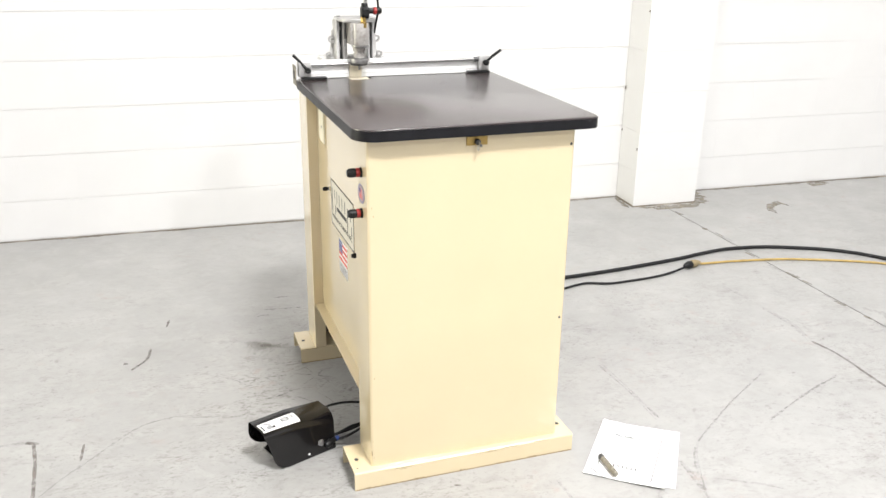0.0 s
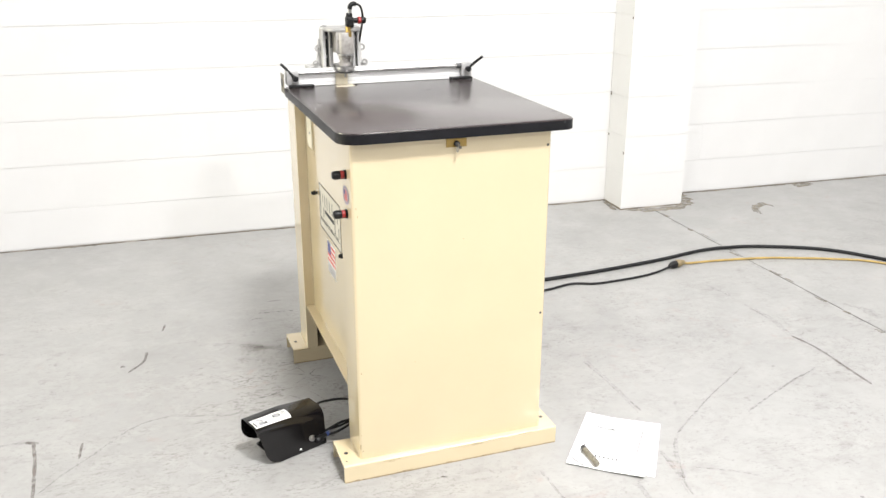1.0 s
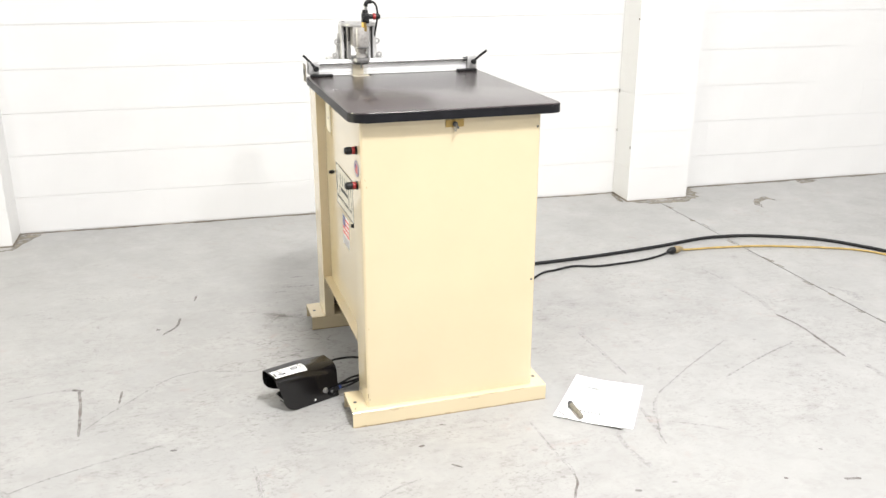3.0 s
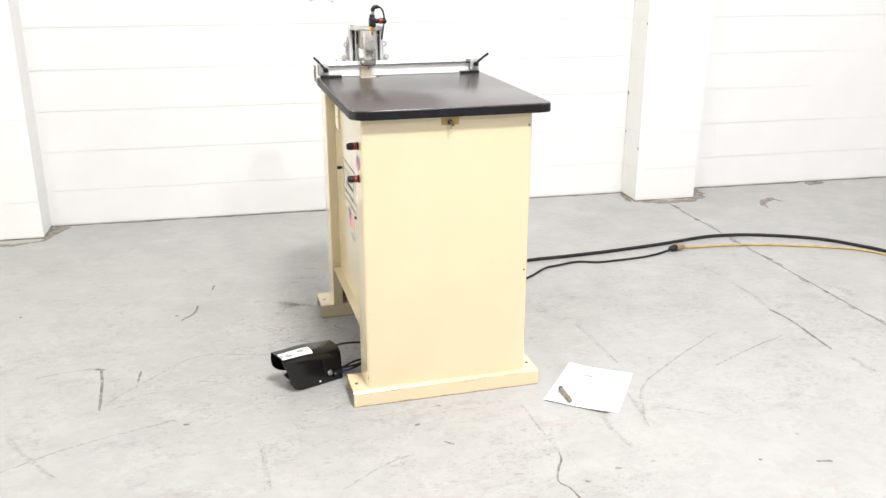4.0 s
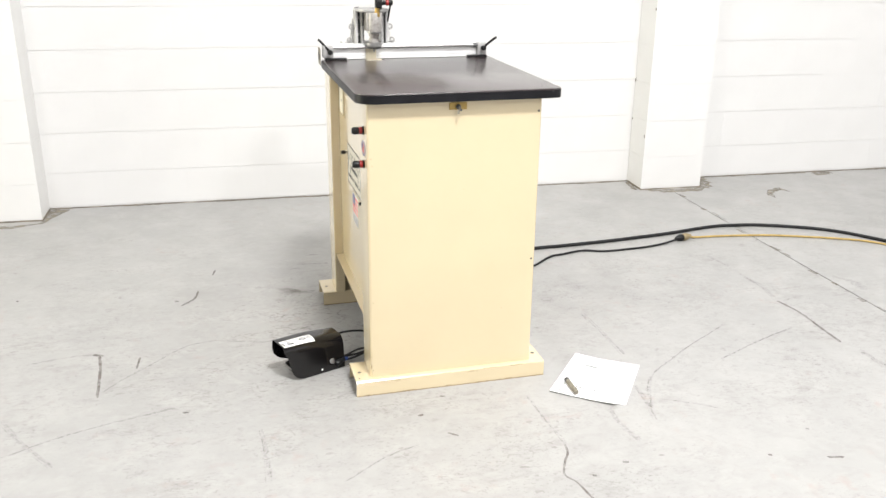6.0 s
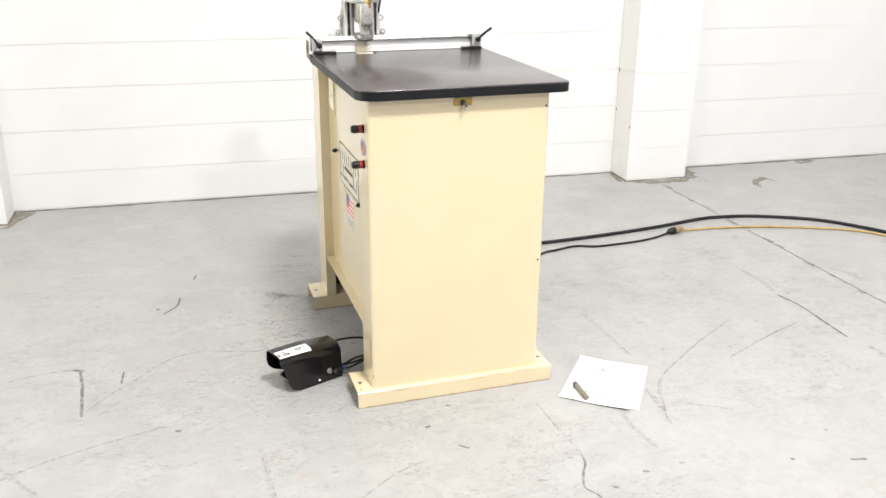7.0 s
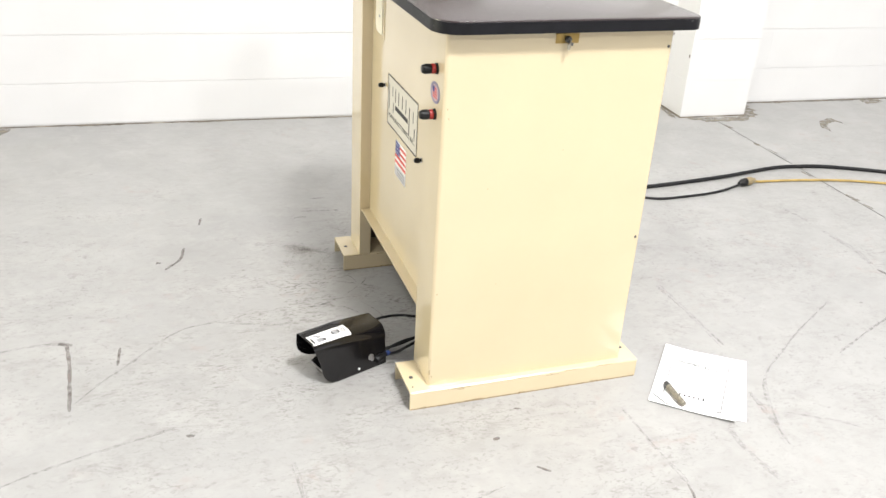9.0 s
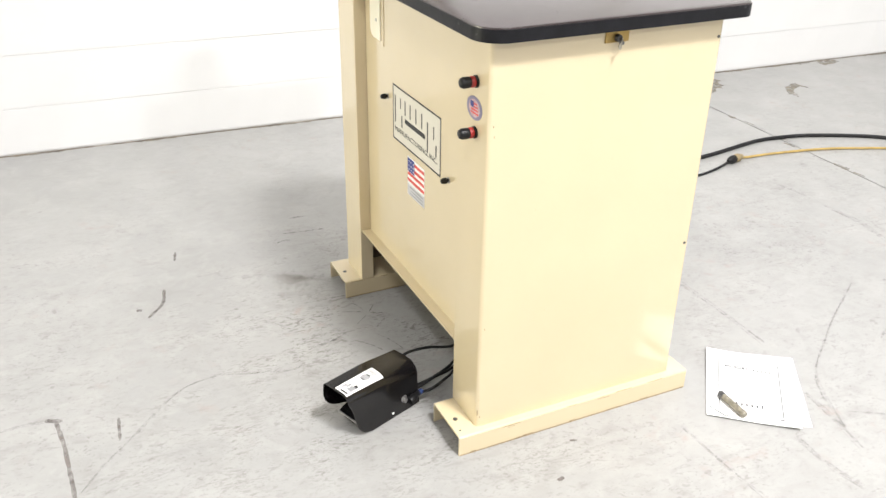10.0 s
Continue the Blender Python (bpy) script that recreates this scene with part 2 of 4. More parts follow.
def box(x0, y0, z0, x1, y1, z1, bevel=0.0, seg=2, bm=None):
    b = bmesh.new()
    bmesh.ops.create_cube(b, size=1)
    bmesh.ops.transform(b, matrix=Matrix.Translation(((x0 + x1) / 2, (y0 + y1) / 2, (z0 + z1) / 2)) @ Matrix.Diagonal((x1 - x0, y1 - y0, z1 - z0, 1)), verts=b.verts)
    if bevel:
        bmesh.ops.bevel(b, geom=b.edges[:], offset=bevel, segments=seg, affect="EDGES", profile=0.5)
    return join(bm, b)


def join(bm, b):
    if bm is None:
        return b
    me = bpy.data.meshes.new("tmp")
    b.to_mesh(me)
    b.free()
    bm.from_mesh(me)
    bpy.data.meshes.remove(me)
    return bm


def prism(outline, z0, z1, bevel=0.0, seg=2, m=None, bm=None):
    """An outline in x, y, drawn up from z0 to z1."""
    b = bmesh.new()
    lo = [b.verts.new((x, y, z0)) for x, y in outline]
    hi = [b.verts.new((x, y, z1)) for x, y in outline]
    n = len(outline)
    b.faces.new(lo[::-1])
    b.faces.new(hi)
    for k in range(n):
        b.faces.new((lo[k], lo[(k + 1) % n], hi[(k + 1) % n], hi[k]))
    bmesh.ops.recalc_face_normals(b, faces=b.faces)
    if bevel:
        ed = [e for e in b.edges if abs(e.verts[0].co.z - e.verts[1].co.z) < 1e-6]
        bmesh.ops.bevel(b, geom=ed, offset=bevel, segments=seg, affect="EDGES", profile=0.5)
    if m:
        bmesh.ops.transform(b, matrix=m, verts=b.verts)
    return join(bm, b)


def turned(profile, n=24, m=None, bm=None):
    """A turned body round z from (radius, height) pairs, closed at both ends."""
    b = bmesh.new()
    rings = [[b.verts.new((r * math.cos(2 * math.pi * k / n), r * math.sin(2 * math.pi * k / n), z)) for k in range(n)] for r, z in profile]
    for a, c in zip(rings, rings[1:]):
        for k in range(n):
            b.faces.new((a[k], a[(k + 1) % n], c[(k + 1) % n], c[k]))
    b.faces.new(rings[0][::-1])
    b.faces.new(rings[-1])
    bmesh.ops.recalc_face_normals(b, faces=b.faces)
    if m:
        bmesh.ops.transform(b, matrix=m, verts=b.verts)
    return join(bm, b)


def rounded(x0, y0, x1, y1, rl, rr, n=8):
    """A rectangle's outline, its corners rounded by rl at x0 and by rr at x1."""
    out = []
    for cx, cy, a0, r in ((x1 - rr, y1 - rr, 0, rr), (x0 + rl, y1 - rl, 90, rl), (x0 + rl, y0 + rl, 180, rl), (x1 - rr, y0 + rr, 270, rr)):
        for k in range(n + 1):
            a = radians(a0 + 90 * k / n)
            out.append((cx + r * math.cos(a), cy + r * math.sin(a)))
    return out


def smooth_line(points, steps=10):
    """Catmull-Rom through the points."""
    p = [Vector(q) for q in points]
    p = [2 * p[0] - p[1]] + p + [2 * p[-1] - p[-2]]
    out = []
    for k in range(1, len(p) - 2):
        for s in range(steps):
            t = s / steps
            out.append(0.5 * (2 * p[k] + (p[k + 1] - p[k - 1]) * t + (2 * p[k - 1] - 5 * p[k] + 4 * p[k + 1] - p[k + 2]) * t * t + (3 * p[k] - p[k - 1] - 3 * p[k + 1] + p[k + 2]) * t ** 3))
    out.append(p[-2])
    return out


def tube(points, r, n=10, steps=10, bm=None):
    pts = smooth_line(points, steps) if steps else [Vector(q) for q in points]
    b = bmesh.new()
    rings = []
    up = Vector((0, 0, 1))
    for k, q in enumerate(pts):
        d = (pts[min(k + 1, len(pts) - 1)] - pts[max(k - 1, 0)]).normalized()
        s = d.cross(up)
        s = s.normalized() if s.length > 1e-3 else Vector((1, 0, 0))
        u = s.cross(d).normalized()
        up = u if abs(d.z) > 0.9 else Vector((0, 0, 1))
        rings.append([b.verts.new(q + r * (math.cos(2 * math.pi * j / n) * s + math.sin(2 * math.pi * j / n) * u)) for j in range(n)])
    for a, c in zip(rings, rings[1:]):
        for j in range(n):
            b.faces.new((a[j], a[(j + 1) % n], c[(j + 1) % n], c[j]))
    b.faces.new(rings[0])
    b.faces.new(rings[-1][::-1])
    bmesh.ops.recalc_face_normals(b, faces=b.faces)
    return join(bm, b)


# ---- structure: the room is turned a little against the machine ----
ROOM = pose(0, 2.18, 0, 0, 0, -2.86)  # x along the back wall, y into it
X0, X1, Y0, H = -6.0, 7.0, -11.0, 5.6
UNROOM = ROOM.inverted()


def joint(y, side=0.0):
    """A point of the floor's control joint, in the room's x and y."""
    p = UNROOM @ Vector((2.062 + 0.02 * (y - 0.6) + side, y, 0))
    return p.x, p.y


def wall_box(name, x0, y0, z0, x1, y1, z1, mat, label, category="wall"):
    ob = part(name, box(x0, y0, z0, x1, y1, z1), mat, m=ROOM)
    return tagged(ob, label, category, kind="structure")


bm = bmesh.new()
for ends in (((X0 - 0.3, 0.3), (X0 - 0.3, Y0 - 0.3), joint(-9.4, -0.0024), joint(2.37, -0.0024)), ((X1 + 0.3, Y0 - 0.3), (X1 + 0.3, 0.3), joint(2.37, 0.0024), joint(-9.4, 0.0024))):
    prism(ends, -0.12, 0, bm=bm)
prism((joint(-9.4, -0.0024), joint(-9.4, 0.0024), joint(2.37, 0.0024), joint(2.37, -0.0024)), -0.12, -0.02, bm=bm)
floor = tagged(part("floor", bm, FLOOR, m=ROOM), "worn light grey painted concrete floor with scuffs", "floor", kind="structure")
wall_north = wall_box("wall_north", X0, 0.001, 0, X1, 0.25, H, WALL, "white painted concrete block wall")
# unseen surfaces that close the room; grey ones darken the reflections in metal
wall_box("wall_south", X0, Y0 - 0.25, 0, X1, Y0, H, GREYWALL, "unseen grey wall that closes the room")
wall_box("wall_west", X0 - 0.25, Y0, 0, X0, 0, H, WALL, "plain white wall")
wall_box("wall_east", X1, Y0, 0, X1 + 0.25, 0, H, WALL, "plain white wall")
wall_box("ceiling", X0, Y0, H, X1, 0.25, H + 0.2, CEIL, "unseen grey ceiling that closes the room", "ceiling")
PILASTERS = []
PD = 0.192
for k, (a, z) in enumerate(((-1.52, -1.165), (1.934, 2.29))):
    ob = wall_box("pilaster_%d" % (k + 1), a + 0.0015, 0.0015 - PD, 0, z - 0.0015, -0.0015, H, WALL, "white painted block pilaster against the wall", "pilaster")
    PILASTERS.append((ob, a, z))

# ---- the machine ----
machine = thing("router_table", "cream steel router machine with black laminate top", "machine")
YN, YF = 0.0, 0.72   # near edges of the two feet
FW, FL, FH = 0.134, 0.606, 0.05
PX0, PX1, FY = 0.048, 0.563, 0.018


def foot_channel(y0):
    t = 0.005
    return prism([(y0 + t, 0), (y0, 0), (y0, FH - 0.003), (y0 + 0.003, FH), (y0 + FW - 0.003, FH), (y0 + FW, FH - 0.003), (y0 + FW, 0), (y0 + FW - t, 0), (y0 + FW - t, FH - t), (y0 + t, FH - t)],
                 0, FL, m=Matrix(((0, 0, 1, 0), (1, 0, 0, 0), (0, 1, 0, 0), (0, 0, 0, 1))))


def disc(x, y, z, r, mat, name, parent, thick=0.0012, n=14):
    return part(name, turned([(r, 0), (r, thick * 0.6), (r * 0.85, thick)], n), mat, parent, m=pose(x, y, z))


for y0, hy in ((YN, 0.061), (YF, 0.781)):
    f = part("foot", foot_channel(y0), CREAM, machine)
    for hx in (0.019, 0.588):
        disc(hx, hy, FH, 0.0055, DARKSTEEL, "bolt_hole", f)
    if y0 == YN:
        disc(0.012, 0.022, FH, 0.0022, DARKSTEEL, "bolt_hole", f)
TOP = 0.891
t = 0.003
corner = [(PX0 + 0.008 - 0.008 * math.sin(radians(a)), FY + 0.008 - 0.008 * math.cos(radians(a))) for a in range(90, -1, -15)]
corner2 = [(PX1 + PX0 - x, y) for x, y in corner[::-1]]
near_panel = part("side_panel", prism([(PX0, 0.134)] + corner + corner2 + [(PX1, 0.134), (PX1 - 0.035, 0.134), (PX1 - 0.035, 0.131), (PX1 - t, 0.131), (PX1 - t, FY + 0.004), (PX0 + t, FY + 0.004), (PX0 + t, 0.131), (PX0 + 0.035, 0.131), (PX0 + 0.035, 0.134)], FH, TOP), CREAM, machine, smooth=True)
part("side_panel", prism([(PX0, 0.722), (PX0 + 0.002, 0.72), (PX0 + 0.035, 0.72), (PX0 + 0.035, 0.723), (PX0 + t, 0.723), (PX0 + t, 0.826), (PX1 - t, 0.826), (PX1 - t, 0.723), (PX1 - 0.035, 0.723), (PX1 - 0.035, 0.72), (PX1, 0.72), (PX1, 0.829), (PX0, 0.829)], FH, TOP), CREAM, machine)
for x0, x1, y0, y1 in ((PX0 + 0.008, PX1 - 0.008, FY + 0.0045, FY + 0.0065), (PX0 + 0.008, PX1 - 0.008, 0.8225, 0.8245)):
    part("liner", box(x0, y0, FH + 0.002, x1, y1, TOP - 0.002), RAW, machine, "dark unpainted inner face")
b = box(0.078, 0.135, 0.203, 0.081, 0.719, TOP)
box(0.052, 0.135, 0.200, 0.081, 0.719, 0.203, bm=b)
front_panel = part("front_panel", b, CREAM, machine)
part("back_panel", box(0.536, 0.135, 0.06, 0.539, 0.719, TOP), CREAM, machine)
# table with a notch under the spindle at its far edge
TX0, TX1, TY0, TY1 = 0.020, 0.617, -0.007, 0.700
out = rounded(TX0, TY0, TX1, TY1, 0.052, 0.032)
outline = [(TX1, TY1 - 0.006), (TX1 - 0.006, TY1)] + [(0.232, TY1), (0.232, 0.652), (0.228, 0.648), (0.172, 0.648), (0.168, 0.652), (0.168, TY1), (TX0 + 0.006, TY1), (TX0, TY1 - 0.006)] + [p for p in out if p[1] < 0.4]
tabletop = part("tabletop", prism(outline, 0.8922, 0.920, 0.003, 2), BLACK_TOP, machine, smooth=True)
# edge band, a little proud of the top's edge
band = rounded(TX0 - 0.0015, TY0 - 0.0015, TX1 + 0.0015, TY1 + 0.2, 0.0535, 0.0335)
band = [p for p in band if p[1] < 0.4]
inner = rounded(TX0 - 0.0002, TY0 - 0.0002, TX1 + 0.0002, TY1 + 0.2, 0.0522, 0.0322)
inner = [p for p in inner if p[1] < 0.4]
ring = [(TX0 - 0.0015, 0.697)] + band + [(TX1 + 0.0015, 0.697), (TX1 + 0.0002, 0.697)] + inner[::-1] + [(TX0 - 0.0002, 0.697)]
part("edge_band", prism(ring, 0.8930, 0.9165), BLACK_EDGE, machine, "scuffed black rubber edge band", smooth=True)
insert = part("table_insert", box(0.1695, 0.6495, 0.9095, 0.224, 0.705, 0.9192, 0.001, 1), WOOD, machine, "pale wooden insert")


def facing(name, y0, y1, z0, z1, x, mat, parent, label="", thick=0.0007):
    """A thin plate on a plane that faces -x; y0 is the edge nearer the camera."""
    return part(name, box(x - thick, y0, z0, x, y1, z1), mat, parent, label)


XP = 0.078  # outer plane of the front panel
# nameplate with border and plain bars for its lettering
plate = facing("nameplate", 0.279, 0.545, 0.530, 0.664, XP, IVORY, front_panel, "white nameplate with black border")
xq = XP - 0.0007
for y0, y1, z0, z1 in ((0.279, 0.545, 0.530, 0.5335), (0.279, 0.545, 0.6605, 0.664), (0.279, 0.2825, 0.5335, 0.6605), (0.5415, 0.545, 0.5335, 0.6605)):
    facing("border", y0, y1, z0, z1, xq, INK, plate, thick=0.0004)
for y0, y1, z0, z1 in ((0.528, 0.533, 0.574, 0.640), (0.497, 0.501, 0.615, 0.640), (0.489, 0.494, 0.572, 0.600), (0.470, 0.4745, 0.607, 0.642), (0.441, 0.4455, 0.607, 0.642), (0.408, 0.4125, 0.607, 0.642), (0.376, 0.3805, 0.607, 0.642), (0.345, 0.350, 0.562, 0.632), (0.313, 0.317, 0.604, 0.632), (0.300, 0.305, 0.568, 0.594)):
    facing("letter_bar", y0, y1, z0, z1, xq, INK, plate, thick=0.0004)
facing("underline_bar", 0.360, 0.473, 0.588, 0.599, xq, INK, plate, thick=0.0004)


def lettering(body, height, width, m, mat, parent):
    """A line of raised lettering in the built-in font, its left end at the origin of m."""
    c = bpy.data.curves.new("lettering", "FONT")
    c.body, c.size, c.extrude = body, height / 0.69, 0.0002
    c.materials.append(mat)
    ob = new("lettering", c)
    ob.parent = parent
    bpy.context.view_layer.update()
    ob.matrix_basis = m @ Matrix.Diagonal((width / max(ob.dimensions.x, 1e-4), 1, 1, 1))
    return ob


lettering("MANUFACTURING, INC.", 0.0115, 0.236, Matrix(((0, 0, -1, xq - 0.0002), (-1, 0, 0, 0.533), (0, 1, 0, 0.5535), (0, 0, 0, 1))), INK, plate)
# flag sticker
flag = facing("flag_sticker", 0.363, 0.459, 0.418, 0.514, XP, WHITE, front_panel, "flag sticker with red and white stripes")
for k in range(4):
    facing("stripe", 0.364, 0.458 if k > 1 else 0.418, 0.500 - 0.0155 * k, 0.5075 - 0.0155 * k, xq, FLAGRED, flag, thick=0.0004)
canton = facing("canton", 0.419, 0.458, 0.478, 0.512, xq, BLUE, flag, thick=0.0004)
for k in range(3):
    for j in range(3):
        facing("star", 0.423 + 0.012 * j, 0.4265 + 0.012 * j, 0.4825 + 0.010 * k, 0.486 + 0.010 * k, xq - 0.0004, WHITE, canton, thick=0.0003)
silver = facing("caption", 0.364, 0.458, 0.419, 0.446, xq, SILVER, flag, thick=0.0004)
for k in range(3):
    facing("text_bar", 0.37, 0.445 - 0.01 * (k % 2), 0.423 + 0.008 * k, 0.4255 + 0.008 * k, xq - 0.0004, GREYINK, silver, thick=0.0003)
# cover plate below the table
cover = part("cover_plate", prism([(0.616, 0.885), (0.616, 0.745), (0.660, 0.745), (0.672, 0.750), (0.680, 0.762), (0.680, 0.885)], 0, 0.003, 0.0006, 1, m=Matrix(((0, 0, -1, XP), (1, 0, 0, 0), (0, 1, 0, 0), (0, 0, 0, 1)))), PALE, front_panel, "pale cover plate")
facing("panel_seam_strip", 0.597, 0.604, 0.736, 0.885, XP, CREAM, front_panel, thick=0.002)
part("screw", turned([(0.004, 0), (0.004, 0.001), (0.002, 0.002)], 10), STEEL, cover, m=pose(XP - 0.003, 0.638, 0.79, 0, -90, 0))


def knob(y, z, tip):
    """A regulator knob: black flange, red collar and ribbed black cap, pointing to -x."""
    k = part("regulator_knob", turned([(0.0118, 0), (0.0118, 0.0035), (0.0095, 0.0045), (0.0095, 0.016)], 20), BLACK, near_panel, m=pose(PX0, y, z, 0, -90, 0), smooth=True)
    part("collar", turned([(0.0100, 0.005), (0.0106, 0.006), (0.0106, 0.0125), (0.0100, 0.0135)], 20), RED, k, "red collar", smooth=True)
    b = turned([(0.0095, 0.014), (0.0100, 0.0152), (0.0100, 0.020), (0.0094, tip - 0.004), (0.008, tip - 0.001), (0.006, tip)], 20)
    for j in range(12):
        box(-0.001, 0.0090, 0.0165, 0.001, 0.0105, tip - 0.006, bm=b)
        bmesh.ops.rotate(b, verts=b.verts, cent=(0, 0, 0), matrix=Matrix.Rotation(2 * math.pi / 12, 3, "Z"))
    part("cap", b, BLACK, k, "ribbed black cap", smooth=True)


knob(0.070, 0.807, 0.034)
knob(0.070, 0.7095, 0.034)
for y, z in ((0.580, 0.622), (0.240, 0.539)):
    p = part("panel_knob", turned([(0.004, 0), (0.004, 0.005), (0.0068, 0.006), (0.0065, 0.011), (0.0048, 0.017), (0.0025, 0.0185)], 16), BLACK, front_panel, m=pose(XP, y, z, 0, -90, 0), smooth=True)
    part("washer", turned([(0.007, 0), (0.007, 0.001)], 16), STEEL, p)
# oval sticker
oval = part("oval_sticker", prism([(0.031 * math.cos(2 * math.pi * k / 28), 0.0225 * math.sin(2 * math.pi * k / 28)) for k in range(28)], 0, 0.0007), VIOLET, near_panel, "violet oval sticker with a flag motif",
            m=Matrix.Translation((PX0, 0.074, 0.755)) @ Matrix(((0, 0, -1, 0), (-1, 0, 0, 0), (0, 1, 0, 0), (0, 0, 0, 1))))
part("sticker_field", prism([(0.022 * math.cos(2 * math.pi * k / 24), 0.017 * math.sin(2 * math.pi * k / 24)) for k in range(24)], 0.0007, 0.001), PINKISH, oval)
for k in range(4):
    part("stripe", box(-0.014 + 0.002 * k, -0.0105 + 0.006 * k, 0.001, 0.017 - 0.002 * k, -0.0075 + 0.006 * k, 0.0013), FLAGRED, oval)
part("sticker_corner", box(-0.015, 0.001, 0.001, -0.002, 0.012, 0.0014), BLUE, oval)
# cam lock with its key
lock = part("lock_plate", box(0.283, FY - 0.0028, 0.866, 0.335, FY - 0.0002, 0.8865, 0.0005, 1), BRASS, near_panel, "tarnished brass lock plate")
part("lock_barrel", turned([(0.007, 0), (0.007, 0.007), (0.006, 0.009), (0.004, 0.0095)], 18), DARKSTEEL, lock, m=pose(0.309, FY - 0.0025, 0.8745, 90, 0, 0), smooth=True)
b = box(0.3075, FY - 0.019, 0.8725, 0.3105, FY - 0.011, 0.8765)
prism([(0.3065 + 0.0035 * math.cos(q), 0.862 + 0.0065 * math.sin(q)) for q in [2 * math.pi * k / 16 for k in range(16)]], 0, 0.0015, m=Matrix(((1, 0, 0, 0), (0, 0, -1, FY - 0.016), (0, 1, 0, 0), (0, 0, 0, 1))), bm=b)
box(0.3075, FY - 0.0172, 0.866, 0.3105, FY - 0.0158, 0.874, bm=b)
part("key", b, WORN, lock, "small steel key in the lock")
part("latch_tongue", box(0.3125, FY - 0.014, 0.863, 0.318, FY - 0.004, 0.8695, 0.0008, 1), DARKSTEEL, lock)
# screws and chipped paint
for x, z in ((0.551, 0.397), (0.553, 0.853)):
    part("screw", turned([(0.0035, 0), (0.003, 0.001)], 10), DARKSTEEL, near_panel, m=pose(x, FY, z, 90, 0, 0))
for x, z in ((0.058, 0.735), (0.061, 0.715), (0.058, 0.30), (0.056, 0.075)):
    part("paint_chip", box(x - 0.0008, FY - 0.0004, z - 0.0018, x + 0.0008, FY + 0.0002, z + 0.002), CHIP, near_panel)
part("paint_chip", box(PX0 + 0.0015, FY + 0.0014, 0.080, PX0 + 0.004, FY + 0.0024, 0.094), CHIP, near_panel)
for x0, x1, z in ((0.105, 0.150, 0.044), (0.118, 0.135, 0.040), (0.352, 0.385, 0.042), (0.36, 0.372, 0.046)):
    part("paint_chip", box(x0, -0.0003, z - 0.0005, x1, 0.0002, z + 0.0005), CHIP, machine)

gr = random.Random(3)
for y0 in (YN, YF):
    # brown strip that paints both dirt and contact shade where the foot meets the floor
    part("dirt_shade_edge", box(0.002, y0 - 0.0008, 0, FL - 0.002, y0 - 0.0004, 0.0026), CHIP, machine)
    for k in range(24 if y0 == YN else 8):
        x = gr.uniform(0.01, FL - 0.05) if y0 == YN else gr.uniform(0.005, 0.12)
        l = gr.uniform(0.008, 0.04)
        z = gr.choice((0.0004, 0.0008, 0.0015, 0.003, 0.0465))
        part("paint_chip", box(x, y0 - 0.0003, z, x + l, y0 + 0.0002, z + gr.uniform(0.0007, 0.0018)), CHIP, machine)
for x, z, w, h in ((0.052, 0.12, 0.001, 0.003), (0.2, 0.31, 0.0012, 0.0012), (0.46, 0.24, 0.0014, 0.001), (0.33, 0.63, 0.001, 0.0011), (0.16, 0.55, 0.0009, 0.0016)):
    part("paint_chip", box(x, FY - 0.0003, z, x + w, FY + 0.0002, z + h), CHIP, near_panel)

# ---- fence across the far end of the table ----
fence = part("fence", box(0.03, 0.688, 0.9204, 0.592, 0.698, 0.9715, 0.001, 1), BRIGHT, machine, "bright aluminium fence")
for z in (0.931, 0.942):
    part("groove", box(0.0305, 0.6874, z, 0.5915, 0.6879, z + 0.001), ALU, fence)
part("rod", turned([(0.0048, 0), (0.0048, 0.54)], 14), STEEL, fence, m=pose(0.040, 0.681, 0.9605, 0, 90, 0), smooth=True)
part("rod_end", turned([(0.0075, 0), (0.0075, 0.014)], 14), DARKSTEEL, fence, m=pose(0.556, 0.681, 0.9605, 0, 90, 0), smooth=True)
for side, x0, x1, px0, px1, base, tip in ((0, 0.022, 0.058, 0.028, 0.102, (0.046, 0.668, 0.9475), (0.009, 0.685, 0.989)), (1, 0.569, 0.603, 0.532, 0.602, (0.588, 0.666, 0.952), (0.630, 0.649, 0.990))):
    br = part("bracket", box(x0, 0.672, 0.9275, x1, 0.702, 0.970, 0.003, 2), CAST, fence, smooth=True)
    part("slide_pad", box(px0, 0.662, 0.9205, px1, 0.684, 0.9272, 0.0012, 1), BLACK, br, "black slide pad")
    lv = tube([base, [(p * 0.5 + q * 0.5) + (0.002 if k == 2 else 0) for k, (p, q) in enumerate(zip(base, tip))], tip], 0.0042, 8, 4)
    turned([(0.008, -0.004), (0.0085, 0.0), (0.0085, 0.010), (0.006, 0.013)], 14, m=Matrix.Translation(base) @ pose(0, 0, 0, 90, 0, 0), bm=lv)
    part("clamp_lever", lv, BLACK, br, "black clamping lever", smooth=True)
part("end_plate", box(0.010, 0.664, 0.906, 0.0132, 0.704, 0.962, 0.001, 1), WORN, fence, "worn grey end plate")
part("end_ring", turned([(0.012, 0), (0.012, 0.002), (0.006, 0.002)], 16), DARKSTEEL, fence, m=pose(0.010, 0.682, 0.936, 0, -90, 0))

